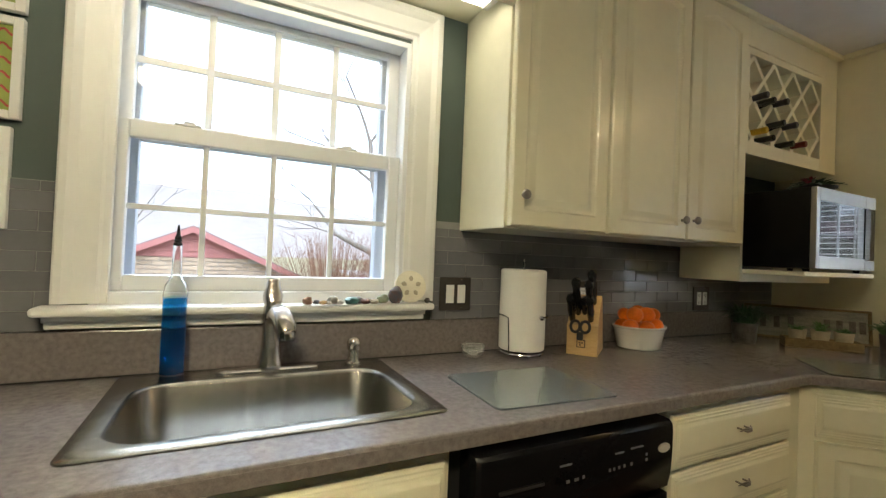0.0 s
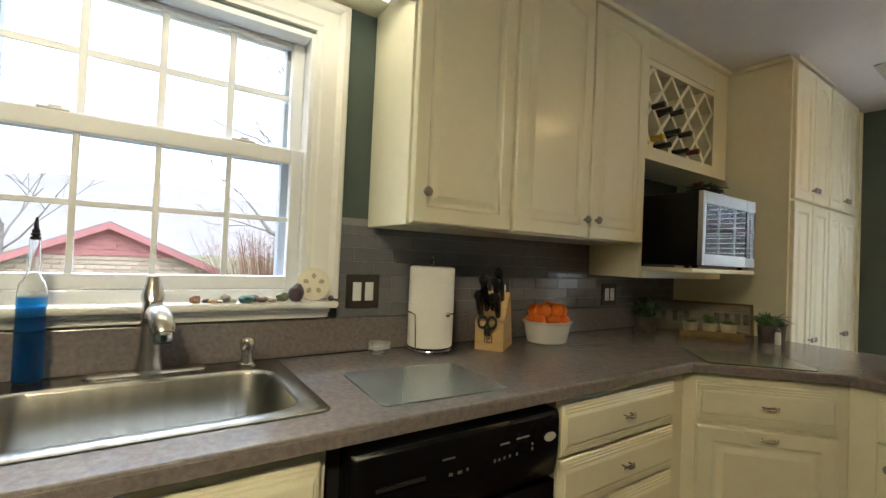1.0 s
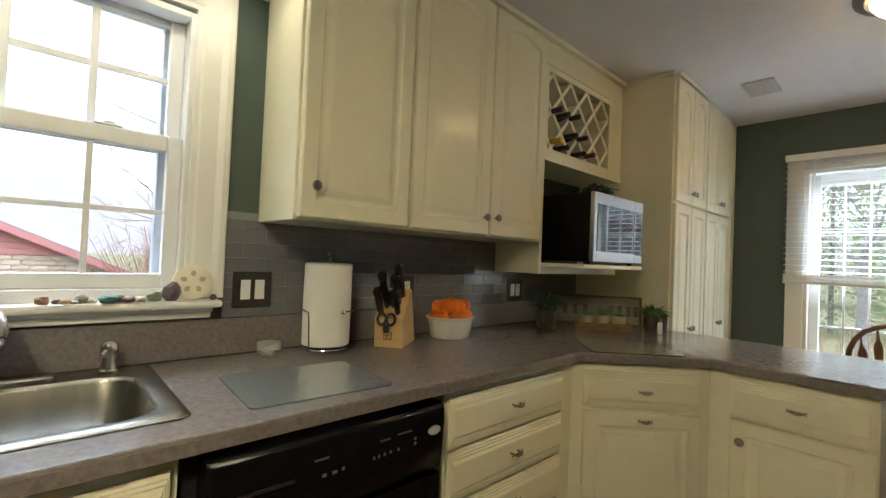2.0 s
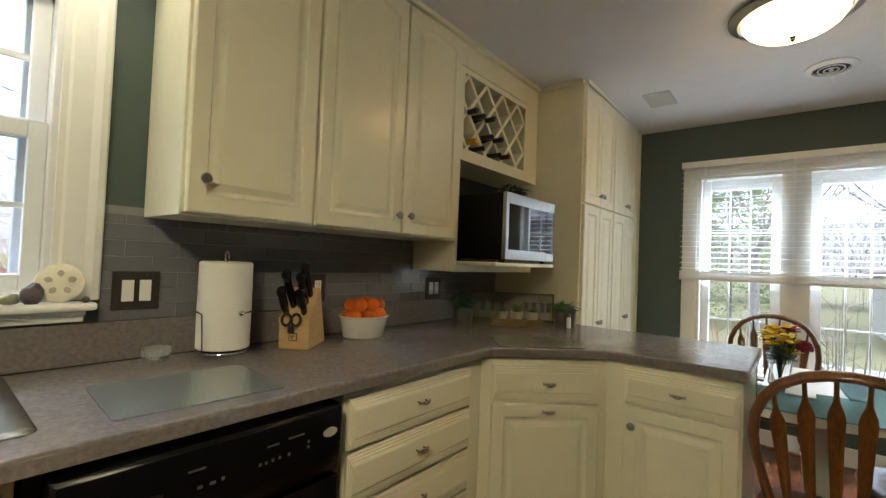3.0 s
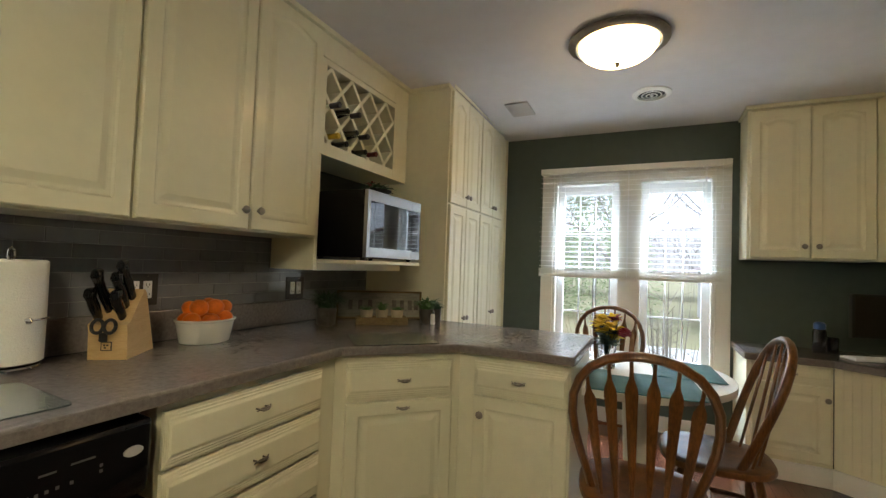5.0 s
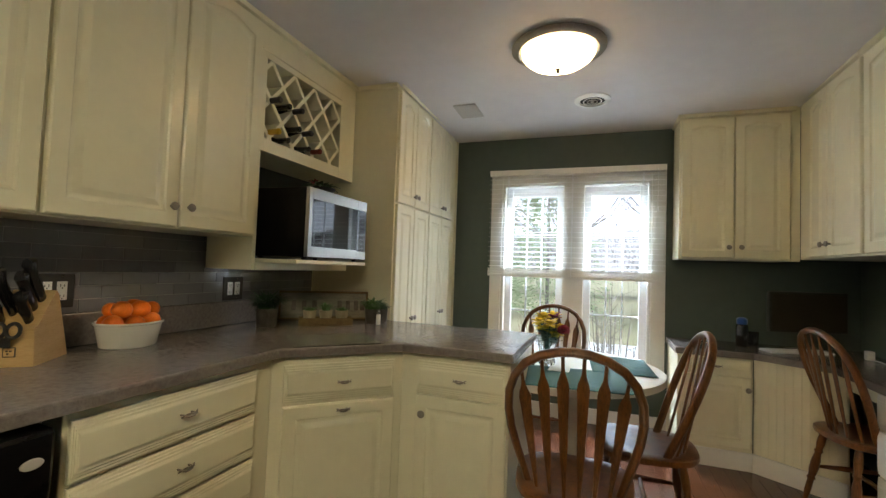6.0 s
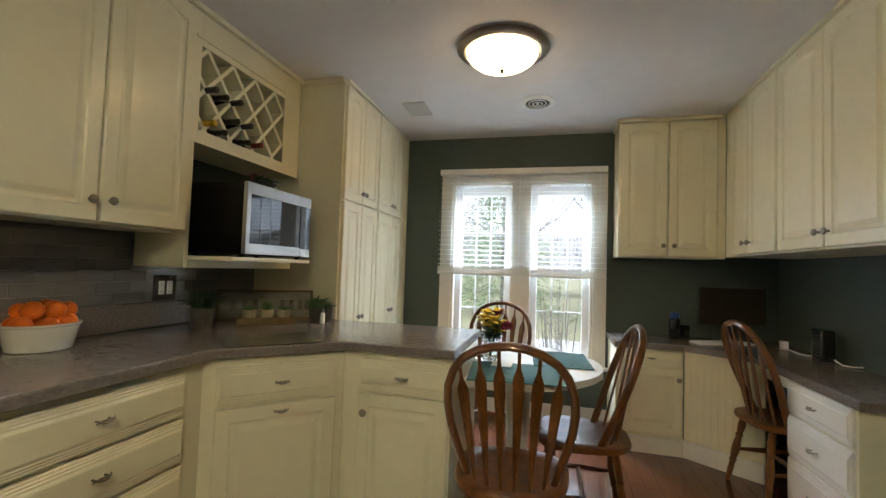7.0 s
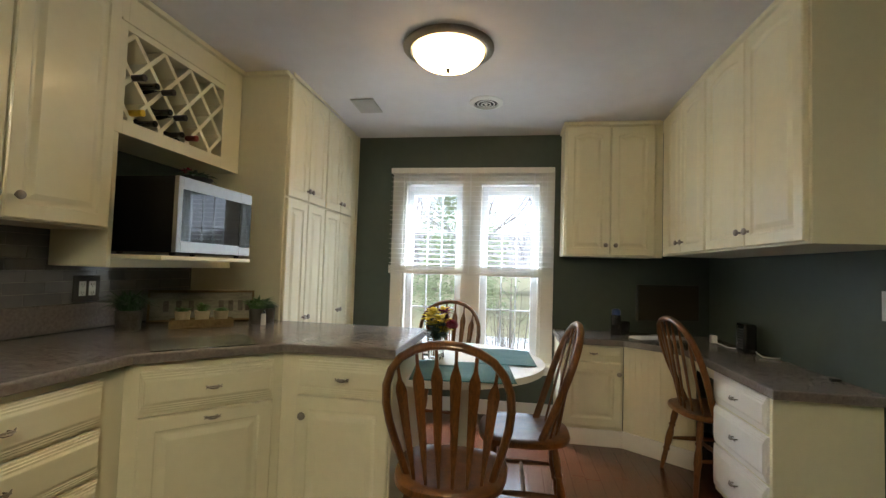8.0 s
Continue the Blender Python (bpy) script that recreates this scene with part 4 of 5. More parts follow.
def vase_of_flowers():
    v = thing("flower_vase", (2.70, -.238, TZ + .012), "clear glass vase of yellow and crimson flowers on the table", "vase")
    part("glass", lathe(bmesh.new(), [(.030, 0), (.034, .01), (.030, .05), (.036, .10), (.042, .125), (.039, .125), (.033, .10), (.027, .05), (.029, .012), (.005, .010)], 20), CLEAR, v, smooth=True)
    rnd = random.Random(4)
    leaves = bmesh.new()
    for i in range(16):
        a, r = rnd.uniform(0, 6.28), rnd.uniform(.01, .06)
        tip = Vector((r * math.cos(a), r * math.sin(a), rnd.uniform(.125, .215)))
        part("stem", sweep(bmesh.new(), [(0, 0, .02), (tip.x * .4, tip.y * .4, .11), tip], .0018, seg=5), LEAF_DARK, v)
        if i < 11:
            head = bmesh.new()
            for k in range(14):
                b = k * 2.4
                d = Vector((math.cos(b), math.sin(b), rnd.uniform(-.3, 1.1))).normalized() * rnd.uniform(.028, .042)
                sweep(head, [tip, tip + d * .6 + Vector((0, 0, .004)), tip + d], [.006, .014, .006], [.002, .003, .001], 5)
            part("bloom", head, YELLOW if i < 10 else CRIMSON, v, "yellow flower head" if i < 10 else "crimson flower head")
        for k in range(7):
            b = rnd.uniform(0, 6.28)
            base = Vector((tip.x * .6, tip.y * .6, rnd.uniform(.10, .17)))
            d = Vector((math.cos(b), math.sin(b), rnd.uniform(-.2, .6))) * rnd.uniform(.03, .055)
            sweep(leaves, [base, base + d * .5, base + d], [.002, .008, .001], [.001, .0015, .001], 5)
    part("foliage", leaves, LEAF_DARK, v)
    big = bmesh.new()
    for k in range(40):
        b, u = k * 2.39, (k + .5) / 40
        d = Vector((math.cos(b) * math.sqrt(1 - (1 - 1.6 * u) ** 2), math.sin(b) * math.sqrt(max(0, 1 - (1 - 1.6 * u) ** 2)), 1 - 1.6 * u)) * .026
        sweep(big, [d * .3, d * .8, d], [.004, .009, .004], [.003, .003, .002], 5)
    part("bloom", big, CRIMSON, v, "large crimson flower head", loc=(-.02, -.065, .165))
    for o in v.children:
        o.data.transform(Matrix.Diagonal((1.3, 1.3, 1.12, 1)))
        o.location = (o.location.x * 1.3, o.location.y * 1.3, o.location.z * 1.12)


vase_of_flowers()

# ---- ceiling fixtures ----
LX, LY = 2.655, -.262
lamp = thing("ceiling_lamp", (LX, LY, CEIL), "lit flush ceiling lamp with a frosted bowl and nickel ring", "lamp")
part("ring", lathe(bmesh.new(), [(.235, -.001), (.243, -.005), (.243, -.014), (.230, -.024), (.206, -.030), (.198, -.026), (.198, -.001)], 48), PEWTER, lamp, smooth=True)
part("shade", lathe(bmesh.new(), [(.194, -.020), (.190, -.040), (.172, -.065), (.140, -.088), (.095, -.106), (.05, -.115), (.010, -.118)], 48), BOWL_GLASS, lamp, "frosted glass bowl, lit from inside", smooth=True)
part("finial", lathe(bmesh.new(), [(.012, -.116), (.014, -.120), (.009, -.126), (.011, -.134), (.004, -.140)], 16), DULL_BLACK, lamp, "dark metal finial", smooth=True)
# unseen fill lamp, added behind the camera to warm the cabinet fronts
fill_lamp = tagged(copy_thing(lamp, pose(-.50, -.50, CEIL)), "added unseen fill lamp, a copy of the flush ceiling lamp")
for o in fill_lamp.children:
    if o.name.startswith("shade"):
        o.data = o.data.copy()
        o.data.materials[0] = FILL_BOWL

vent = thing("ceiling_vent", pose(3.39, .447, CEIL - .0155, 0, 1.95, 0), "square off-white grille on the ceiling", "vent")
part("frame", boxes(((-.12, -.085, -.012), (.12, .085, -.0005)), bevel=.005), VENT, vent)
for i in range(9):
    part("slat", boxes(((-.100, -.068 + i * .0160, -.0165), (.100, -.060 + i * .0160, -.0125)), bevel=.001), VENT, vent)
dif = thing("ceiling_diffuser", pose(3.405, -.42, CEIL - .016, 0, 1.95, 0), "round white air diffuser on the ceiling", "vent")
part("collar", lathe(bmesh.new(), [(.118, -.0005), (.118, -.006), (.094, -.016), (.084, -.016), (.080, -.0005)], 40), WHITE, dif, smooth=True)
for r, z in ((.058, -.012), (.032, -.015)):
    part("cone", sweep(bmesh.new(), [(r * math.cos(a), r * math.sin(a), z) for a in np.linspace(0, 6.2832, 33)], .0045, .003, seg=8), WHITE, dif, smooth=True)
part("hub", lathe(bmesh.new(), [(.010, -.010), (.011, -.018), (.006, -.021)], 16), WHITE, dif, smooth=True)
# black disc imitates the shade inside the duct opening
part("throat", lathe(bmesh.new(), [(.083, -.003), (.083, -.0008)], 36), MATT_BLACK, dif)


# ---- sockets and switches ----
def wall_plate(m, label, kind, category):
    p = thing("wall_switch" if kind == "switch" else "wall_socket", m, label, category)
    part("plate", boxes(((-.066, -.007, -.062), (.066, 0, .062)), bevel=.003), BRONZE, p)
    for x in (-.024, .024):
        r = part("rocker" if kind == "switch" else "receptacle", boxes(((x - .0165, -.0105, -.034), (x + .0165, -.0068, .034)), bevel=.0025), SWITCH, p)
        if kind != "switch":
            for z in (-.019, .019):
                part("slot", boxes(((x - .007, -.0112, z - .004), (x - .005, -.0104, z + .005)), ((x + .005, -.0112, z - .004), (x + .007, -.0104, z + .005)), ((x - .002, -.0112, z - .011), (x + .002, -.0104, z - .007))), MATT_BLACK, r)
        else:
            part("paddle_line", boxes(((x - .0155, -.0112, -.001), (x + .0155, -.0104, .001))), WHITE, r)
    for z in (-.052, .052):
        part("screw", lathe(bmesh.new(), [(.003, 0), (.003, .001)], 8, pose(.024, -.0068, z, 90)), NICKEL, p)
    return p


PLATE_Y = W0 - .0085
wall_plate(pose(.692, PLATE_Y, 1.134), "two white rocker switches on a dark bronze plate", "switch", "switch")
wall_plate(pose(1.352, PLATE_Y, 1.126), "white double socket on a dark bronze plate", "socket", "socket")
wall_plate(pose(2.170, PLATE_Y, 1.107), "white double socket on a dark bronze plate under the shelf", "socket", "socket")
th = thing("wall_plate", pose(2.44, RIGHT_Y, 1.155, 0, 0, 180), "white plastic control plate on the green wall", "switch")
part("plate", boxes(((-.04, -.008, -.062), (.04, 0, .062)), bevel=.003), SWITCH, th)
part("toggle", boxes(((-.005, -.016, -.012), (.005, -.008, .010)), bevel=.002), SWITCH, th)

# ---- on the worktop ----
Z = TOP + .0005
bt = thing("soap_bottle", (-.203, 1.306, TOP + .0062), "tall clear bottle half full of blue washing-up liquid with a pourer", "bottle")
part("liquid", lathe(bmesh.new(), [(.026, .006), (.030, .010), (.031, .10), (.031, .222), (.002, .223)], 28), BLUE, bt, "bright blue liquid", smooth=True)
part("glass", lathe(bmesh.new(), [(.030, .001), (.0335, .006), (.0335, .235), (.030, .258), (.018, .276), (.0145, .29), (.013, .36), (.0135, .375), (.0115, .375), (.0115, .29), (.0150, .275), (.027, .256), (.0315, .233), (.0315, .224), (.001, .2235)], 28), CLEAR, bt, smooth=True)
part("pourer", lathe(bmesh.new(), [(.010, .372), (.013, .378), (.008, .383), (.012, .387), (.008, .392), (.010, .396), (.006, .402), (.005, .415), (.0025, .432)], 14), MATT_BLACK, bt, smooth=True)
for o in bt.children:
    o.data.transform(Matrix.Diagonal((.88, .88, .945, 1)))

towel = thing("paper_towel_holder", (.930, 1.256, Z), "white paper towel roll on a wire stand", "paper towel")
part("roll", lathe(bmesh.new(), [(.022, .024), (.078, .022), (.0855, .027), (.0865, .16), (.0855, .316), (.078, .322), (.022, .320), (.019, .310), (.019, .03)], 40), PAPER, towel, smooth=True)
part("base_ring", sweep(bmesh.new(), [(.080 * math.cos(a), .080 * math.sin(a), .012) for a in np.linspace(0, 6.2832, 33)], .004, seg=8), CHROME, towel, smooth=True)
part("base_disc", lathe(bmesh.new(), [(.066, .0125), (.066, .017)], 32), MATT_BLACK, towel)
for a in (20, 110, 200, 290, 250):
    part("foot", lathe(bmesh.new(), [(.001, 0), (.006, .002), (.008, .008), (.006, .014), (.001, .016)], 14, pose(.082 * math.cos(radians(a)), .082 * math.sin(radians(a)), 0)), CHROME, towel, smooth=True)
part("post", sweep(bmesh.new(), [(0, 0, .012), (0, 0, .31), (-.012, -.012, .330), (-.010, -.010, .350), (0, 0, .358), (.010, .010, .350), (.012, .012, .330), (.002, .002, .322)], .0028, seg=8), CHROME, towel, smooth=True)
part("tear_arm", sweep(bmesh.new(), [(-.082, -.036, .012), (-.086, -.036, .10), (-.088, -.034, .146), (-.094, -.010, .152), (-.095, .02, .152)], .003, seg=8), CHROME, towel, smooth=True)
part("spring_arm", sweep(bmesh.new(), [(.096, .03, .152), (.098, -.015, .152), (.072, -.068, .152), (.042, -.090, .151), (.011, -.097, .15)], .003, seg=8), CHROME, towel, smooth=True)
part("ball", lathe(bmesh.new(), [(.001, -.010), (.007, -.007), (.010, 0), (.007, .007), (.001, .010)], 14, pose(.011, -.099, .15)), CHROME, towel, smooth=True)

# knife block: front face towards the room, its sloping top towards the front
KA = -53
kb = thing("knife_block", pose(1.120, 1.218, Z, 0, 0, KA), "pale wooden knife block with black-handled knives and scissors", "knife block")
side = [(0, 0), (.195, 0), (.118, .214), (.102, .226), (.012, .124), (-.010, .116), (-.004, .090)]
bm = bmesh.new()
rings(bm, [[(x, y, z) for y, z in side] for x in (0, .114)], True, True, True)
block = part("block", bm, MAPLE, kb)
part("seal", boxes(((.038, -.0042, .030), (.070, .002, .060)), bevel=.0008), INK, block, "small square burnt mark")
for x, z in ((.046, .046), (.055, .046), (.048, .038)):
    part("seal_mark", boxes(((x, -.0054, z), (x + .006, -.0047, z + .005))), INK, block)
part("seal_field", boxes(((.041, -.0048, .033), (.067, -.0041, .057))), MAPLE, block)
slope = Vector((0, .090, .102)).normalized()
out = Vector((0, -.60, .80)).normalized()


def knife(x, s, length, r=.0155):
    base = Vector((x, .012, .124)) + slope * s * .86
    pts = [base - out * .01, base + out * .02, base + out * length * .45, base + out * length * .8, base + out * length + slope * .006, base + out * (length + .008) + slope * -.004]
    part("knife_handle", sweep(bmesh.new(), pts, [r * .7, r * .8, r, r * .9, r * 1.15, r * .8], [r, r, r * 1.25, r * 1.1, r * 1.6, r], 10, up=slope), BLACK, kb, "black moulded knife handle", smooth=True)
    part("knife_bolster", sweep(bmesh.new(), [base - out * .012, base + out * .004], [.006, .006], [.010, .010], 8, up=slope), STEEL, kb)


for x, s, l in ((.034, .055, .150), (.086, .118, .138), (.078, .075, .124), (.016, .014, .105), (.084, .022, .092), (.058, .060, .050)):
    knife(x, s, l)
for x in (.034, .070):
    part("scissor_grip", sweep(bmesh.new(), [(x + .017 * math.cos(a), -.022 + .004 * math.sin(a), .112 + .021 * math.sin(a)) for a in np.linspace(0, 6.2832, 21)], .0055, seg=8), MATT_BLACK, kb, "black scissor grip", smooth=True)
part("scissor_blades", boxes(((.040, -.026, .062), (.064, -.016, .092)), bevel=.004), MATT_BLACK, kb)

# fruit
FBX, FBY = 1.545, 1.232
bowl_bm = lathe(bmesh.new(), [(.098, 0), (.102, .003), (.116, .070), (.121, .086), (.126, .088), (.127, .094), (.120, .096), (.114, .086), (.108, .070), (.094, .010), (.01, .008)], 40, sy=.84)
solid("fruit_bowl", bowl_bm, PORCELAIN, "white oval porcelain dish heaped with oranges", "bowl", smooth=True, m=pose(FBX, FBY, Z, 0, 0, 12))
rnd = random.Random(9)
for i, (x, y, z, r) in enumerate(((-.075, -.020, .088, .036), (-.010, -.055, .082, .036), (.060, -.040, .088, .037), (.080, .015, .086, .036), (.0, .035, .085, .037), (-.06, .045, .085, .036),
                                  (-.035, -.005, .136, .038), (.030, -.014, .134, .039), (.080, -.004, .130, .036), (.040, .045, .138, .037), (-.045, .045, .132, .034))):
    bm = bmesh.new()
    n = 14
    lathe(bm, [(.93 * r * math.sin(math.pi * k / n) * (1 + .02 * math.sin(3 * k)), -r * .86 * math.cos(math.pi * k / n)) for k in range(n + 1)], 22, pose(0, 0, 0, rnd.uniform(-50, 50), rnd.uniform(-50, 50), 0))
    o = solid("orange", bm, ORANGE, "fresh orange piled in the white dish", "orange", "oranges in the dish", smooth=True, m=(FBX + x, FBY + y * .84, Z + z + .004))

# glass boards
def glass_board(name, outline, label):
    bm = prism(bmesh.new(), outline, TOP + .004, TOP + .0085)
    ob = thing(name, (0, 0, 0), label, "cutting board", "glass cutting boards")
    part("board", bm, FROST, ob).visible_shadow = False
    cx = sum(p[0] for p in outline) / len(outline)
    cy = sum(p[1] for p in outline) / len(outline)
    for x, y in outline[:: max(1, len(outline) // 4)]:
        part("foot", lathe(bmesh.new(), [(.006, TOP + .0005), (.006, TOP + .004)], 10, pose(cx + (x - cx) * .88, cy + (y - cy) * .88, 0)), FROST, ob)
    return ob


def turned_rect(cx, cy, w, d, turn, r=.018):
    m = pose(cx, cy, 0, 0, 0, turn)
    return [tuple((m @ Vector(p)).xy) for p in round_rect(-w / 2, w / 2, -d / 2, d / 2, r, 0, 4)]


glass_board("cutting_board", turned_rect(.692, .905, .375, .305, -3), "frosted glass cutting board on the worktop")
glass_board("cutting_board", turned_rect(2.030, .628, .37, .29, -45), "frosted glass cutting board on the corner worktop")
dish = lathe(bmesh.new(), [(.030, .0), (.034, .004), (.042, .020), (.044, .042), (.0415, .042), (.039, .020), (.030, .010), (.002, .009)], 12)
solid("glass_dish", dish, CUT_GLASS, "small cut glass dish by the upstand", "dish", m=(.735, 1.285, Z)).visible_shadow = False

# stones and shells on the window sill
SZ = 1.1065
tones = [(.30, .17, .12), (.05, .05, .05), (.40, .26, .10), (.25, .23, .18), (.60, .58, .52), (.04, .12, .11), (.10, .08, .08), (.14, .06, .05), (.35, .30, .22), (.22, .25, .16), (.45, .40, .30)]
for i, (x, w) in enumerate(((.150, .017), (.178, .012), (.194, .013), (.228, .018), (.250, .013), (.285, .024), (.310, .016), (.334, .018), (.362, .018), (.398, .022), (.212, .010))):
    col = tones[i % len(tones)]
    st = material("pebble_tone", col, .45, vary=.25, scale=40, bump=.2, bump_scale=60)
    bm = bmesh.new()
    bmesh.ops.create_icosphere(bm, subdivisions=3, radius=1)
    hgt = w * (.55 if i % 3 else .75)
    for v in bm.verts:
        v.co = v.co * (1 + .38 * noise.noise(v.co * 1.5 + Vector((i * 5.1, 0, 0))))
        v.co = Vector((v.co.x * w * .9, v.co.y * w * .7, max(v.co.z, -.8) * hgt + .8 * hgt))
    words = ("reddish", "black", "ochre", "grey-brown", "white", "teal green", "charcoal", "dark red", "sandy", "olive", "cream")[i]
    solid("pebble", bm, st, f"small polished {words} stone on the window sill", "stone", "stones on the sill", smooth=True, m=(x, 1.315 + .012 * math.sin(i * 2.3), SZ))
bm = bmesh.new()
bmesh.ops.create_icosphere(bm, subdivisions=2, radius=1)
for v in bm.verts:
    v.co = Vector((v.co.x * .026, v.co.y * .02, max(v.co.z, -.85) * .032 + .027)) * (1 + .12 * noise.noise(v.co * 2.1))
solid("crystal_rock", bm, material("amber_rock", (.16, .07, .05), .3, second=(.06, .10, .14), scale=50), "dark reddish rough crystal on the window sill", "stone", m=(.440, 1.318, SZ))
sd = thing("sand_dollar", pose(.500, 1.335, SZ + .055, 78, 0, -8), "large cream sand dollar leaning on the window casing", "shell")
part("disc", lathe(bmesh.new(), [(.001, -.006), (.045, -.006), (.056, -.001), (.052, .005), (.030, .011), (.001, .013)], 36), SHELL, sd, smooth=True)
for k in range(5):
    a = radians(90 + 72 * k)
    part("petal_slot", sweep(bmesh.new(), [(.018 * math.cos(a), .018 * math.sin(a), .0125), (.028 * math.cos(a), .028 * math.sin(a), .0118), (.036 * math.cos(a), .036 * math.sin(a), .0095)], [.004, .0085, .003], [.0015, .0015, .0015], 8), SLOT, sd)
part("rim", sweep(bmesh.new(), [(.053 * math.cos(a), .053 * math.sin(a), .003) for a in np.linspace(0, 6.2832, 37)], .003, seg=6), SHELL, sd, smooth=True)
bm = bmesh.new()
bmesh.ops.create_icosphere(bm, subdivisions=2, radius=.010)
solid("pebble", bm, TIN, "small brown stone beside the sand dollar", "stone", "stones on the sill", smooth=True, m=(.555, 1.31, SZ + .009))

# pictures beside the window
def picture(m, w, h, mat, label, waves):
    p = thing("picture", m, label, "picture", "pictures beside the window")
    f = .020
    part("frame", boxes(((0, -.022, 0), (f, 0, h)), ((w - f, -.022, 0), (w, 0, h)), ((f, -.0215, 0), (w - f, 0, f)), ((f, -.0215, h - f), (w - f, 0, h)), bevel=.002), WHITE, p)
    art = part("print", boxes(((f, -.010, f), (w - f, -.002, h - f))), mat, p)
    for i in range(waves):
        z = f + (h - 2 * f) * (i + .5) / waves
        part("wave_line", sweep(bmesh.new(), [(f + .004 + (w - 2 * f - .008) * k / 40, -.0105, z + .007 * math.sin(k * .9)) for k in range(41)], .003, .001, seg=5, up=(0, 1, 0)), INK_RED, art)


picture(pose(-.806, W0 - .001, 1.566), .25, .252, PAPER_GREEN, "green print with wavy red lines in a white frame", 6)
picture(pose(-.820, W0 - .001, 1.296), .25, .250, PAPER_PINK, "peach print in a white frame", 4)
picture(pose(-.805, W0 - .001, 1.832), .25, .25, PAPER_GREEN, "pale green print in a white frame", 5)


# ---- plants and sign beside the larder ----
def tuft(bm, n, h, spread, rnd, w=.003, z0=0.0, curl=.5):
    for _ in range(n):
        a = rnd.uniform(0, 6.283)
        d = Vector((math.cos(a), math.sin(a), 0))
        r, hh = rnd.uniform(.1, 1) * spread, h * rnd.uniform(.5, 1)
        b = d * rnd.uniform(0, .4) * spread + Vector((0, 0, z0))
        sweep(bm, [b, b + d * r * .4 + Vector((0, 0, hh * .7)), b + d * r + Vector((0, 0, hh * (1 - curl * rnd.random())))], [w * .8, w, w * .25], [w * .3, w * .3, w * .1], 4)
    return bm


rnd = random.Random(21)
sign = thing("wooden_sign", pose(2.470, 1.290, TOP + .001, -8, 0, -52), "long weathered sign board leaning on the larder side", "sign")
part("board", boxes(((0, 0, 0), (.505, .012, .160)), bevel=.002), SLATE, sign)
part("frame", boxes(((-.012, -.012, -.0), (.517, .014, .010)), ((-.012, -.012, .160), (.517, .014, .172)), ((-.012, -.0115, .0102), (0, .0135, .1598)), ((.505, -.0115, .0102), (.517, .0135, .1598)), bevel=.002), DRIFT, sign)
for x in (.06, .12, .18, .33, .38, .43, .47):
    part("letter_bar", boxes(((x, -.003, .055), (x + .026, -.0004, .115)), bevel=.001), TIN, sign)

tray = thing("succulent_tray", pose(2.345, 1.062, Z, 0, 0, -51), "rustic wooden tray holding three small potted succulents", "planter")
part("tray", boxes(((0, -.045, 0), (.29, .045, .008)), ((0, -.045, .0085), (.29, -.037, .042)), ((0, .037, .0085), (.29, .045, .042)), ((0, -.0365, .0085), (.008, .0365, .042)), ((.282, -.0365, .0085), (.29, .0365, .042)), bevel=.002), DRIFT, tray)
for i in range(3):
    x = .058 + .087 * i
    pot = part("pot", lathe(bmesh.new(), [(.028, .009), (.036, .075), (.037, .082), (.033, .082), (.030, .072), (.002, .070)], 18, pose(x, 0, 0)), CLAY, tray, smooth=True)
    part("succulent", tuft(bmesh.new(), 46, .06 if i == 1 else .035, .045, rnd, .0055, .07, .3), LEAF, pot, loc=(x, 0, 0))


def potted(name, label, m, r, h, potmat, leafmat, n, lh, spread):
    p = thing(name, m, label, "plant")
    part("pot", lathe(bmesh.new(), [(r * .85, 0), (r * .9, .004), (r, h - .01), (r * 1.04, h), (r * .92, h), (r * .88, h - .015), (.002, h - .016)], 22), potmat, p, smooth=True)
    part("foliage", tuft(bmesh.new(), n, lh, spread, rnd, .006, h - .01, .8), leafmat, p)
    return p


potted("potted_fern", "bushy green fern in an aged tin pot", pose(2.215, 1.165, Z), .055, .095, TIN, LEAF_DARK, 170, .12, .10)
potted("potted_herb", "green leafy plant in a grey tin pot", pose(2.635, .765, Z), .042, .085, TIN, LEAF, 120, .085, .085)
potted("potted_herb", "small dark leafy plant beside the larder", pose(2.725, .745, Z), .030, .080, TIN, LEAF_DARK, 60, .05, .05)
sh = thing("salt_shaker", (2.612, .712, Z), "small white shaker with a metal cap", "shaker")
part("jar", lathe(bmesh.new(), [(.012, 0), (.014, .003), (.013, .055), (.009, .062)], 16), PORCELAIN, sh, smooth=True)
part("cap", lathe(bmesh.new(), [(.010, .062), (.010, .075), (.004, .080)], 14), CHROME, sh, smooth=True)
mp = thing("succulent_bowl", (2.31, .935, 1.629), "dark bowl of succulents with a red bloom on the microwave", "plant")
part("bowl", lathe(bmesh.new(), [(.05, 0), (.08, .022), (.083, .030), (.076, .030), (.07, .02), (.002, .018)], 22), MATT_BLACK, mp, smooth=True)
part("foliage", tuft(bmesh.new(), 90, .055, .095, rnd, .009, .018, .9), LEAF_DARK, mp)
part("bloom", tuft(bmesh.new(), 26, .03, .03, rnd, .007, .045, .5), CRIMSON, mp, "dark red bloom", loc=(-.045, .0, 0))

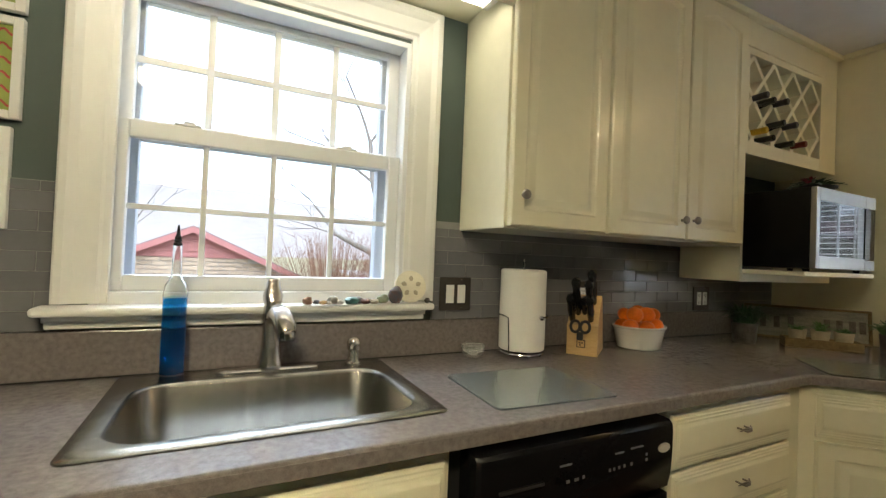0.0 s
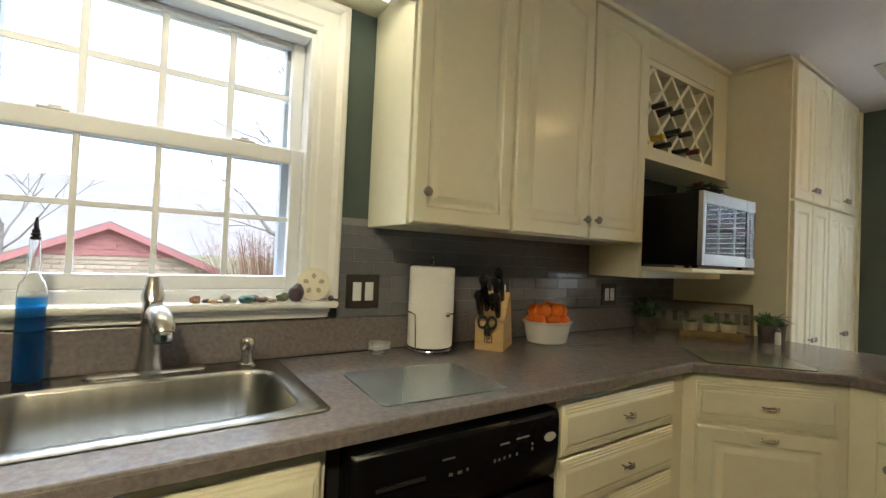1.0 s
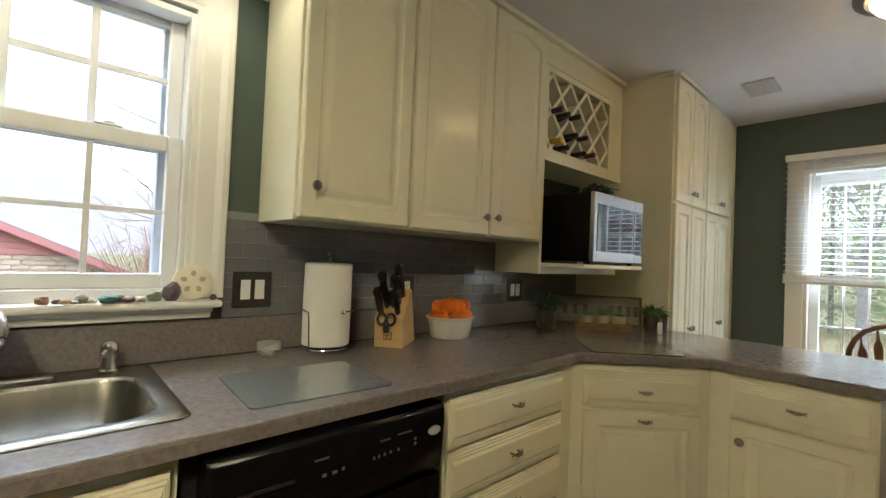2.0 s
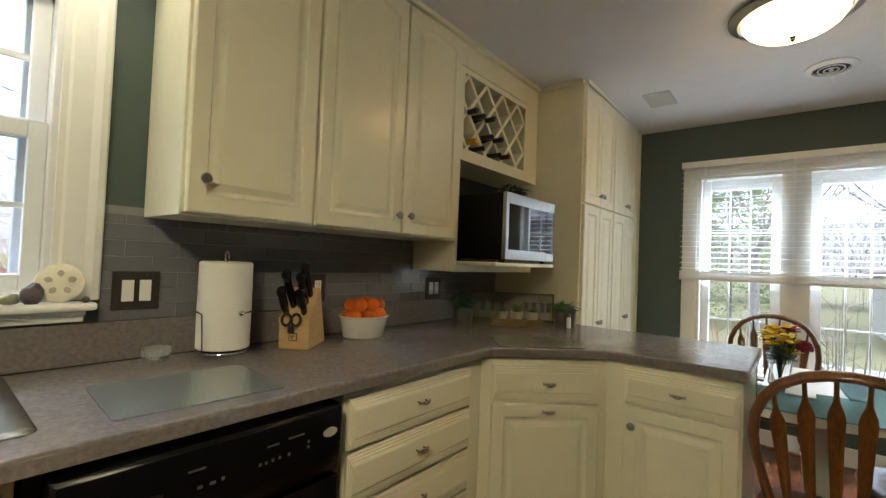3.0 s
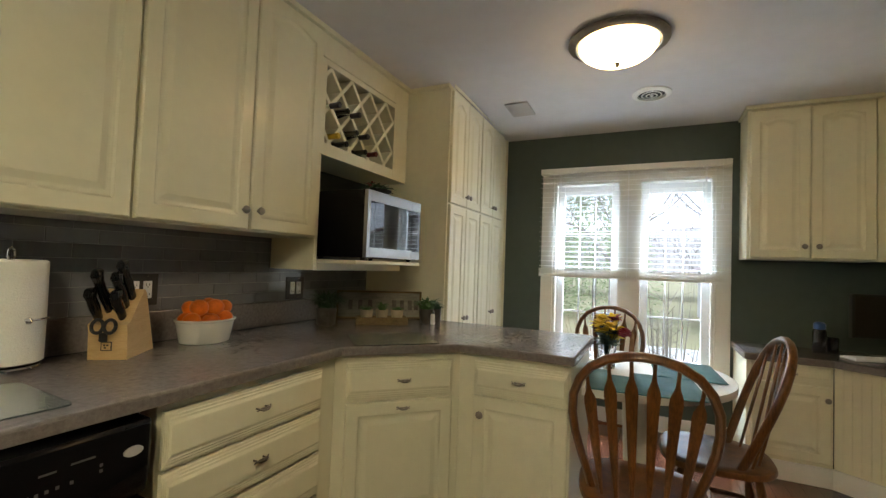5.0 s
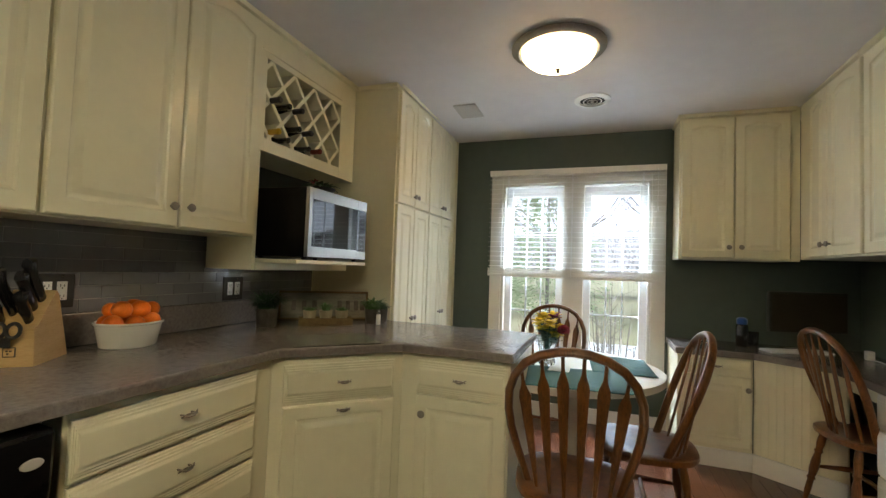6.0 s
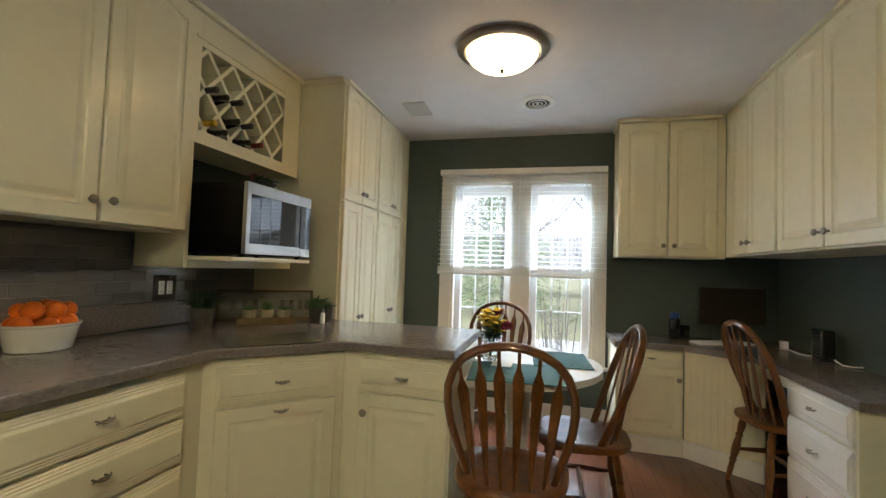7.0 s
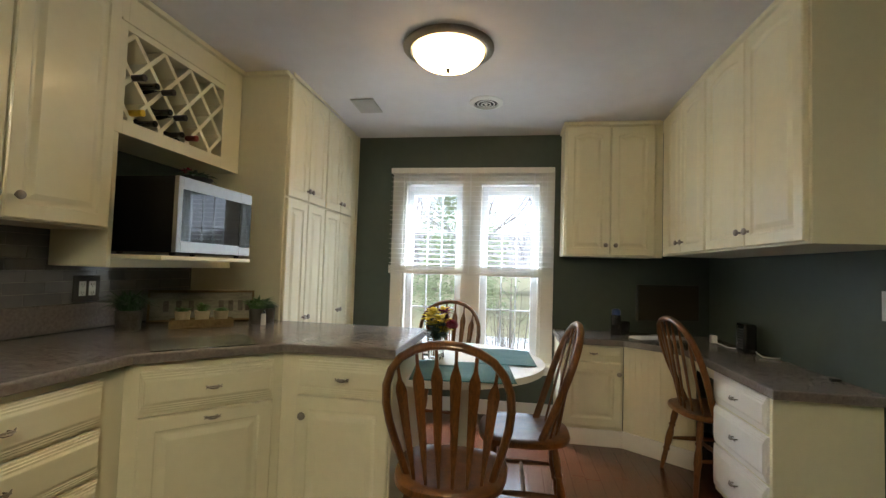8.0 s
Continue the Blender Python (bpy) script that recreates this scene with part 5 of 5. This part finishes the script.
# ---- on the desk ----
D = DESK + .0006
mo = thing("monitor", pose(3.92, -1.805, D, 0, 0, -70), "dark flat monitor on a stand in the desk corner", "monitor")
part("screen", boxes(((-.262, 0, .118), (.262, .03, .388)), bevel=.006), MONITOR, mo)
part("panel", boxes(((-.248, -.0015, .132), (.248, .0, .374))), SCREEN, mo)
part("neck", boxes(((-.03, .012, .01), (.03, .04, .1178)), bevel=.004), MONITOR, mo)
part("stand", boxes(((-.11, -.06, 0), (.11, .08, .0098)), bevel=.004), MONITOR, mo)
kbd = thing("keyboard", pose(3.79, -1.69, D, 0, 0, -70), "slim white keyboard on the desk", "keyboard")
part("base", boxes(((-.20, -.06, 0), (.20, .06, .012)), bevel=.004), VINYL, kbd)
for r in range(4):
    part("key_row", boxes(*[((-.19 + k * .0272, -.048 + r * .025, .0121), (-.166 + k * .0272, -.027 + r * .025, .016)) for k in range(14)], bevel=.001), VINYL, kbd)
bo = thing("water_bottle", (3.90, -1.42, D), "dark blue and black drinks bottle on the desk", "bottle")
part("body", lathe(bmesh.new(), [(.034, 0), (.037, .004), (.037, .13), (.030, .15)], 22), BLACK, bo, smooth=True)
part("cap", lathe(bmesh.new(), [(.030, .150), (.032, .155), (.032, .185), (.02, .195), (.003, .197)], 20), material("blue_plastic", (.02, .06, .20), .3), bo, smooth=True)
cu = thing("desk_cup", (3.96, -1.50, D), "small black cup beside the drinks bottle", "cup")
part("cup", lathe(bmesh.new(), [(.028, 0), (.033, .003), (.036, .095), (.033, .095), (.029, .006), (.002, .005)], 20), BLACK, cu, smooth=True)
rt = thing("router", pose(3.37, -2.07, D, 0, 0, 172), "upright black router with a silver stripe on the desk", "router")
part("case", boxes(((-.072, -.035, 0), (.072, .035, .180)), bevel=.012), BLACK, rt)
part("stripe", boxes(((-.055, -.0362, .02), (-.035, -.0345, .165)), bevel=.001), NICKEL, rt)
part("vent_line", boxes(*[((-.020, -.0362, .03 + k * .016), (.058, -.0345, .036 + k * .016)) for k in range(8)]), TIN, rt)
cb = bmesh.new()
sweep(cb, [(3.30, -2.09, D + .02), (3.25, -2.07, D + .020), (3.21, -2.08, D + .006), (3.18, -2.11, D + .006), (3.17, -2.15, D + .010)], .0035, seg=6)
solid("power_cable", cb, VINYL, "pale power cable trailing over the desk", "cable", smooth=True)
cb = bmesh.new()
sweep(cb, [(3.46, -2.06, D + .008), (3.52, -2.03, D + .005), (3.62, -2.04, D + .005), (3.70, -2.02, D + .012)], .0035, seg=6)
solid("power_cable", cb, VINYL, "pale power cable running to the charger", "cable", smooth=True)
chg = solid("charger", boxes(((3.70, -2.05, D), (3.74, -2.01, D + .055)), bevel=.006), VINYL, "small white plug-in charger on the desk", "charger")
ky = thing("keys", (2.70, -2.11, D), "bunch of dark keys lying on the desk end", "keys")
for k in range(3):
    part("key", boxes(((.0 + .012 * k, -.03, .001 + .003 * k), (.010 + .012 * k, .03, .0035 + .003 * k)), bevel=.001), TIN, ky)
part("fob", boxes(((-.03, -.02, .0), (-.004, .02, .013)), bevel=.004), MATT_BLACK, ky)

# ---- outside ----
GZ = -1.25
ground = structure("ground", boxes(((-400, -400, GZ - .5), (400, 400, GZ))), GRASS, "pale winter lawn running to the horizon", "ground")


def limb(bm, a, d, length, r, depth, rnd, spread=.6):
    pts, p = [a], a.copy()
    for k in range(4):
        d = (d + Vector((rnd.uniform(-1, 1), rnd.uniform(-1, 1), rnd.uniform(-.3, .6))) * .18).normalized()
        p = p + d * length / 4
        pts.append(p.copy())
    sweep(bm, pts, [r, r * .86, r * .74, r * .63, r * .5], seg=7 if depth > 2 else 4)
    if depth:
        for k in range(3 if depth > 1 else 4):
            base = pts[rnd.choice((2, 3, 4))]
            nd = (d + Vector((rnd.uniform(-1, 1), rnd.uniform(-1, 1), rnd.uniform(-.4, .8))) * spread * 1.4).normalized()
            limb(bm, base, nd, length * rnd.uniform(.55, .8), r * .5, depth - 1, rnd, spread)


def bare_tree(x, y, h, r, seed, label, depth=5, lean=(0, 0), mat=BARK):
    rnd = random.Random(seed)
    t = thing("bare_tree", (x, y, GZ), label, "tree")
    trunk = bmesh.new()
    tip = Vector((lean[0], lean[1], h * .42))
    sweep(trunk, [(0, 0, -.1), (lean[0] * .2, lean[1] * .2, h * .15), (lean[0] * .6, lean[1] * .6, h * .3), tip], [r * 1.25, r, r * .85, r * .7], seg=12)
    part("trunk", trunk, mat, t)
    crown = bmesh.new()
    for k in range(4):
        a = k * 1.57 + rnd.uniform(-.4, .4)
        limb(crown, tip * (.75 + .08 * k), Vector((math.cos(a) * .8, math.sin(a) * .8, .8)).normalized(), h * .3, r * .45, depth - 1, rnd)
    part("crown", crown, mat, t, "bare winter branches")
    return t


def yard_tree():
    """A crooked grey tree with one low limb that reaches over the lawn."""
    rnd = random.Random(3)
    t = thing("bare_tree", (3.32, 10.5, GZ), "crooked bare grey tree outside the sink window", "tree")
    trunk = [Vector(p) for p in ((.02, 0, -.1), (0, 0, 1.2), (0, 0, 2.5), (.10, .05, 3.5), (-.10, .1, 4.3), (-.22, .1, 5.3))]
    part("trunk", sweep(bmesh.new(), trunk, [.20, .15, .13, .10, .08, .06], seg=12), BARK, t)
    crown = bmesh.new()
    low = [trunk[2], Vector((-.50, -.05, 2.70)), Vector((-1.05, -.1, 2.95)), Vector((-1.35, -.1, 3.35))]
    sweep(crown, low, [.085, .07, .05, .03], seg=8)
    for base, d, n, r in ((low[3], (-.6, 0, .8), .9, .026), (low[2], (-.9, .2, .2), .8, .024), (trunk[3], (.7, .2, .7), 1.5, .05), (trunk[4], (-.8, -.1, .6), 1.5, .045),
                          (trunk[4], (.6, .3, .9), 1.6, .04), (trunk[5], (-.3, .1, 1), 1.7, .045), (trunk[5], (.5, -.2, .8), 1.5, .04)):
        limb(crown, base, Vector(d).normalized(), n, r, 3, rnd)
    part("crown", crown, BARK, t, "bare winter branches")


yard_tree()
bare_tree(-3.4, 16.5, 7.0, .07, 8, "thin bare tree behind the neighbouring house", depth=4)
bare_tree(19.0, .9, 8.0, .16, 12, "bare tree on the front lawn", depth=5)
bare_tree(22.0, -4.2, 9.0, .18, 15, "bare tree across the street", depth=5)


def shrub(name, x, y, n, h, spread, mat, seed, label, twiggy=3, w=.008):
    rnd = random.Random(seed)
    s = thing(name, (x, y, GZ), label, "shrub")
    bm = bmesh.new()
    for _ in range(n):
        a = rnd.uniform(0, 6.283)
        d = Vector((math.cos(a), math.sin(a), 0)) * rnd.uniform(.05, 1) * spread
        b = d * .25
        hh = h * rnd.uniform(.6, 1)
        mid = b + d * .4 + Vector((0, 0, hh * .55))
        tip = d + Vector((0, 0, hh))
        sweep(bm, [b, mid, tip], [w, w * .7, w * .3], seg=4)
        for _ in range(twiggy):
            q = mid.lerp(tip, rnd.random())
            sweep(bm, [q, q + Vector((rnd.uniform(-1, 1), rnd.uniform(-1, 1), rnd.uniform(.2, 1))) * h * .13], [w * .4, w * .15], seg=3)
    part("stems", bm, mat, s)
    return s


shrub("bare_shrub", 6.3, -.62, 34, 2.45, .62, STEM, 2, "bare many-stemmed shrub outside the dining window", 3, .009)
shrub("bare_shrub", 8.6, .45, 30, 2.0, .8, TWIG, 5, "bare brown shrub on the lawn", 3)
shrub("russet_shrub", 2.5, 11.2, 260, 3.0, 1.8, TWIG, 6, "russet twiggy hedge beyond the sink window", 5, .010)
shrub("russet_shrub", 5.0, 12.5, 220, 3.2, 1.9, TWIG, 7, "russet twiggy hedge beyond the sink window", 5, .010)


def evergreen(x, y, h, r, seed, label):
    rnd = random.Random(seed)
    t = thing("evergreen_tree", (x, y, GZ), label, "tree")
    part("trunk", sweep(bmesh.new(), [(0, 0, 0), (0, 0, h * .5), (0, 0, h * .97)], [.11, .07, .02], seg=8), BARK, t)
    verts, faces = [], []
    for _ in range(9000):
        z = rnd.uniform(.02, 1)
        a = rnd.uniform(0, 6.283)
        rr = r * (1 - z) ** .75 * math.sqrt(rnd.uniform(.15, 1)) * (1 + .3 * math.sin(5 * a + 9 * z))
        c = Vector((rr * math.cos(a), rr * math.sin(a), z * h))
        d = Vector((math.cos(a), math.sin(a), rnd.uniform(-.6, .3))).normalized() * rnd.uniform(.16, .40)
        s = d.cross(Vector((rnd.uniform(-1, 1), rnd.uniform(-1, 1), 1))).normalized() * .06
        k = len(verts)
        verts += [c - s, c + s, c + d]
        faces.append((k, k + 1, k + 2))
    me = bpy.data.meshes.new("crown")
    me.from_pydata(verts, [], faces)
    me.materials.append(LEAF_FAR)
    part("crown", me, LEAF_FAR, t, "dense green needles")


evergreen(25.5, 2.3, 10.0, 3.1, 5, "tall soft green conifer across the street")
evergreen(34.0, -7.6, 9.0, 2.4, 9, "green conifer behind the brick house")


def far_woods(name, x0, x1, y0, y1, n, seed, label):
    """Leafless trees far off: thin upright stems and a haze of twigs."""
    rnd = random.Random(seed)
    verts, faces = [], []

    def blade(a, b, w):
        k = len(verts)
        side = Vector((b.y - a.y, a.x - b.x, 0))
        side = (side.normalized() if side.length > .01 else Vector((0, 1, 0))) * w
        verts.extend((a - side, a + side, b + side * .3, b - side * .3))
        faces.append((k, k + 1, k + 2, k + 3))
    for _ in range(n):
        base = Vector((rnd.uniform(x0, x1), rnd.uniform(y0, y1), GZ))
        h = rnd.uniform(9, 16)
        blade(base, base + Vector((0, rnd.uniform(-.6, .6), h)), .13)
        for _ in range(60):
            p = base + Vector((rnd.gauss(0, .8), rnd.gauss(0, 1.3), h * rnd.uniform(.15, 1)))
            q = p + Vector((rnd.uniform(-.4, .4), rnd.uniform(-1, 1), rnd.uniform(-.1, 1.1)))
            blade(p, q, .045)
    me = bpy.data.meshes.new(name)
    me.from_pydata(verts, [], faces)
    me.materials.append(WOODS)
    tagged(new(name, me), label, "woods", kind="stuff")


far_woods("far_woods", 44, 54, -26, 22, 240, 31, "pale leafless woods beyond the street")
structure("road", boxes(((12.6, -60, GZ - .02), (16.8, 60, GZ + .02))), ASPHALT, "pale concrete street beyond the lawn", "road")
hills = bmesh.new()
loops = []
for d, k in ((150, 0), (190, .55), (240, 1.0), (300, .9)):
    loops.append([(d * math.sin(a) * 1.0, d * math.cos(a), GZ + k * (17 + 14 * (.5 + noise.noise((a * 2.3, 1.7, 0))) + 2 * noise.noise((a * 11, 4.2, d * .1)))) for a in np.linspace(-1.4, 2.6, 120)])
rings(hills, loops, closed=False)
structure("backdrop_hills", hills, HILL, "pale hazy wooded hills in the distance", "hills")


def bungalow(name, m, half, depth, eave, slope, brick, label, trim, windows=()):
    """A brick house, its gable towards -y; bricks of the gable face are pieces of their own."""
    h = thing(name, m, label, "house")
    peak = eave + slope * half
    bm = bmesh.new()
    rings(bm, [[(-half, y, 0), (half, y, 0), (half, y, eave), (0, y, peak), (-half, y, eave)] for y in (.02, depth)], True, True, True)
    wall = part("wall", bm, MORTAR, h)
    o = .35
    for s in (-1, 1):
        bm = bmesh.new()
        rings(bm, [[(0, y, peak + .06), (s * (half + o), y, eave - slope * o + .06), (s * (half + o), y, eave - slope * o + .16), (0, y, peak + .17)] for y in (-o, depth + o)], True, True, True)
        roof = part("roof", bm, ROOF, h)
        bm = bmesh.new()
        rings(bm, [[(0, y, peak - .03), (s * (half + o), y, eave - slope * o - .03), (s * (half + o), y, eave - slope * o + .13), (0, y, peak + .13)] for y in (-o - .04, -o - .005)], True, True, True)
        part("bargeboard", bm, trim, roof)
    return h, wall, peak


HY, HX, SL, HALF = 14.0, -.86, .46, 4.2
PEAK = 1.66 - GZ
EAVE = PEAK - SL * HALF
house, wall, pk = bungalow("brick_house", pose(HX, HY, GZ), HALF, 9, EAVE, SL, BRICK, "neighbouring tan brick house with a red gable", RED_PAINT)
gb = bmesh.new()
GAB = PEAK - .72
rings(gb, [[(-(PEAK - GAB) / SL, y, GAB), ((PEAK - GAB) / SL, y, GAB), (0, y, PEAK)] for y in (-.05, .015)], True, True, True)
gable = part("gable", gb, RED_PAINT, house, "red painted gable boards, paled to imitate glare")
for k in range(5):
    z, zt = GAB + .02 + k * .13, GAB + .12 + k * .13
    w = (PEAK - zt) / SL - .03
    if w > .05:
        part("gable_board", boxes(((-w, -.062, z), (w, -.051, zt)), bevel=.004), RED_PAINT, gable)
part("gable_vent", boxes(((-.14, -.085, PEAK - .55), (.14, -.0625, PEAK - .28)), bevel=.01), RED_PAINT, gable)
brick_mesh = mesh_of("brick", boxes(((-.15, -.03, -.05), (.15, .03, .05)), bevel=.006), BRICK)
made = 0
for r in range(14):
    z = GAB - .06 - r * .118
    for k in range(-12, 13):
        x = k * .318 + (.159 if r % 2 else 0)
        if abs(x) < min(HALF, (PEAK - z) / SL) - .16 and made < 298 and x > -2.6:
            part("brick", brick_mesh, BRICK, wall, loc=(x, .005, z))
            made += 1
far_house, wall2, pk2 = bungalow("brick_house", pose(30, -9.5, GZ, 0, 0, 90), 6.5, 9, 2.7, .35, BRICK_RED, "low red brick house across the street", WHITE)
# its long side faces the dining window
for i in range(4):
    w = part("window", boxes(((-6.3 + i * 3.4, -.05, .9), (-5.1 + i * 3.4, -.005, 2.1)), bevel=.01), BLACK_GLASS, far_house)
    part("window_frame", boxes(((-6.4 + i * 3.4, -.07, .8), (-6.3 + i * 3.4, .0, 2.2)), ((-5.1 + i * 3.4, -.07, .8), (-5.0 + i * 3.4, .0, 2.2)), ((-6.3 + i * 3.4, -.068, .8), (-5.1 + i * 3.4, .0, .9)), ((-6.3 + i * 3.4, -.068, 2.1), (-5.1 + i * 3.4, .0, 2.2))), WHITE, w)

# ---- tiles of the splashback ----
TW, THT, GAP = .156, .0508, .0022
back = structure("splashback", boxes(((-1.72, W0 - .006, 1.0402), (-.482, W0 - .0005, 1.424)), ((.598, W0 - .006, 1.0402), (2.846, W0 - .0005, 1.3775)), ((.598, W0 - .006, 1.3776), (.702, W0 - .0005, 1.402))), GROUT,
                 "grey glazed subway tile splashback", "splashback")
full = mesh_of("tile", boxes(((0, -.0085, 0), (TW - GAP, -.0055, THT - GAP)), bevel=.0012), TILE)
row = 0
z = 1.0415
while z < 1.40:
    x = -1.76 - (0 if row % 2 else TW / 2)
    h = THT
    while x < 2.846:
        for lo, hi, ztop in ((-1.72, -.482, 1.424), (.598, .702, 1.402), (.598, 2.846, 1.3775)):
            a, b, t = max(x, lo), min(x + TW, hi), min(z + h, ztop)
            if ztop == 1.402 and z + h <= 1.3775 + .03 and z < 1.36:
                continue
            if ztop == 1.3775 and z > 1.36:
                continue
            if b - a < .012 or t - z < .012:
                continue
            if b - a > TW - 1e-6 and t - z > h - 1e-6:
                part("tile", full, TILE, back, loc=(x, W0, z))
            else:
                part("tile", boxes(((0, -.0085, 0), (b - a - GAP, -.0055, t - z - GAP)), bevel=.0012), TILE, back, loc=(a, W0, z))
    
        x += TW
    z += THT
    row += 1

# ---- floor boards ----
PWID = .083
plank_meshes = {}
rnd = random.Random(2)
y, row, count = RIGHT_Y, 0, 0
while y < 1.0:
    x = rnd.uniform(-.9, 0)
    while x < FAR_X:
        L = rnd.choice((.8, 1.0, 1.2))
        a, b = max(x, 0), min(x + L, FAR_X)
        key = round(b - a, 3)
        if b - a > .03:
            if key not in plank_meshes:
                plank_meshes[key] = mesh_of("plank", boxes(((0, 0, -.017), (b - a - .0008, PWID - .0008, 0)), bevel=.0012), PLANK)
            part("plank", plank_meshes[key], PLANK, floor, loc=(a, y, FLOOR))
        x += L
    y += PWID
rest = boxes(((LEFT_X, RIGHT_Y, FLOOR - .017), (.0, 1.0, FLOOR - .001)), bevel=0)
part("plank_field", rest, PLANK, floor)
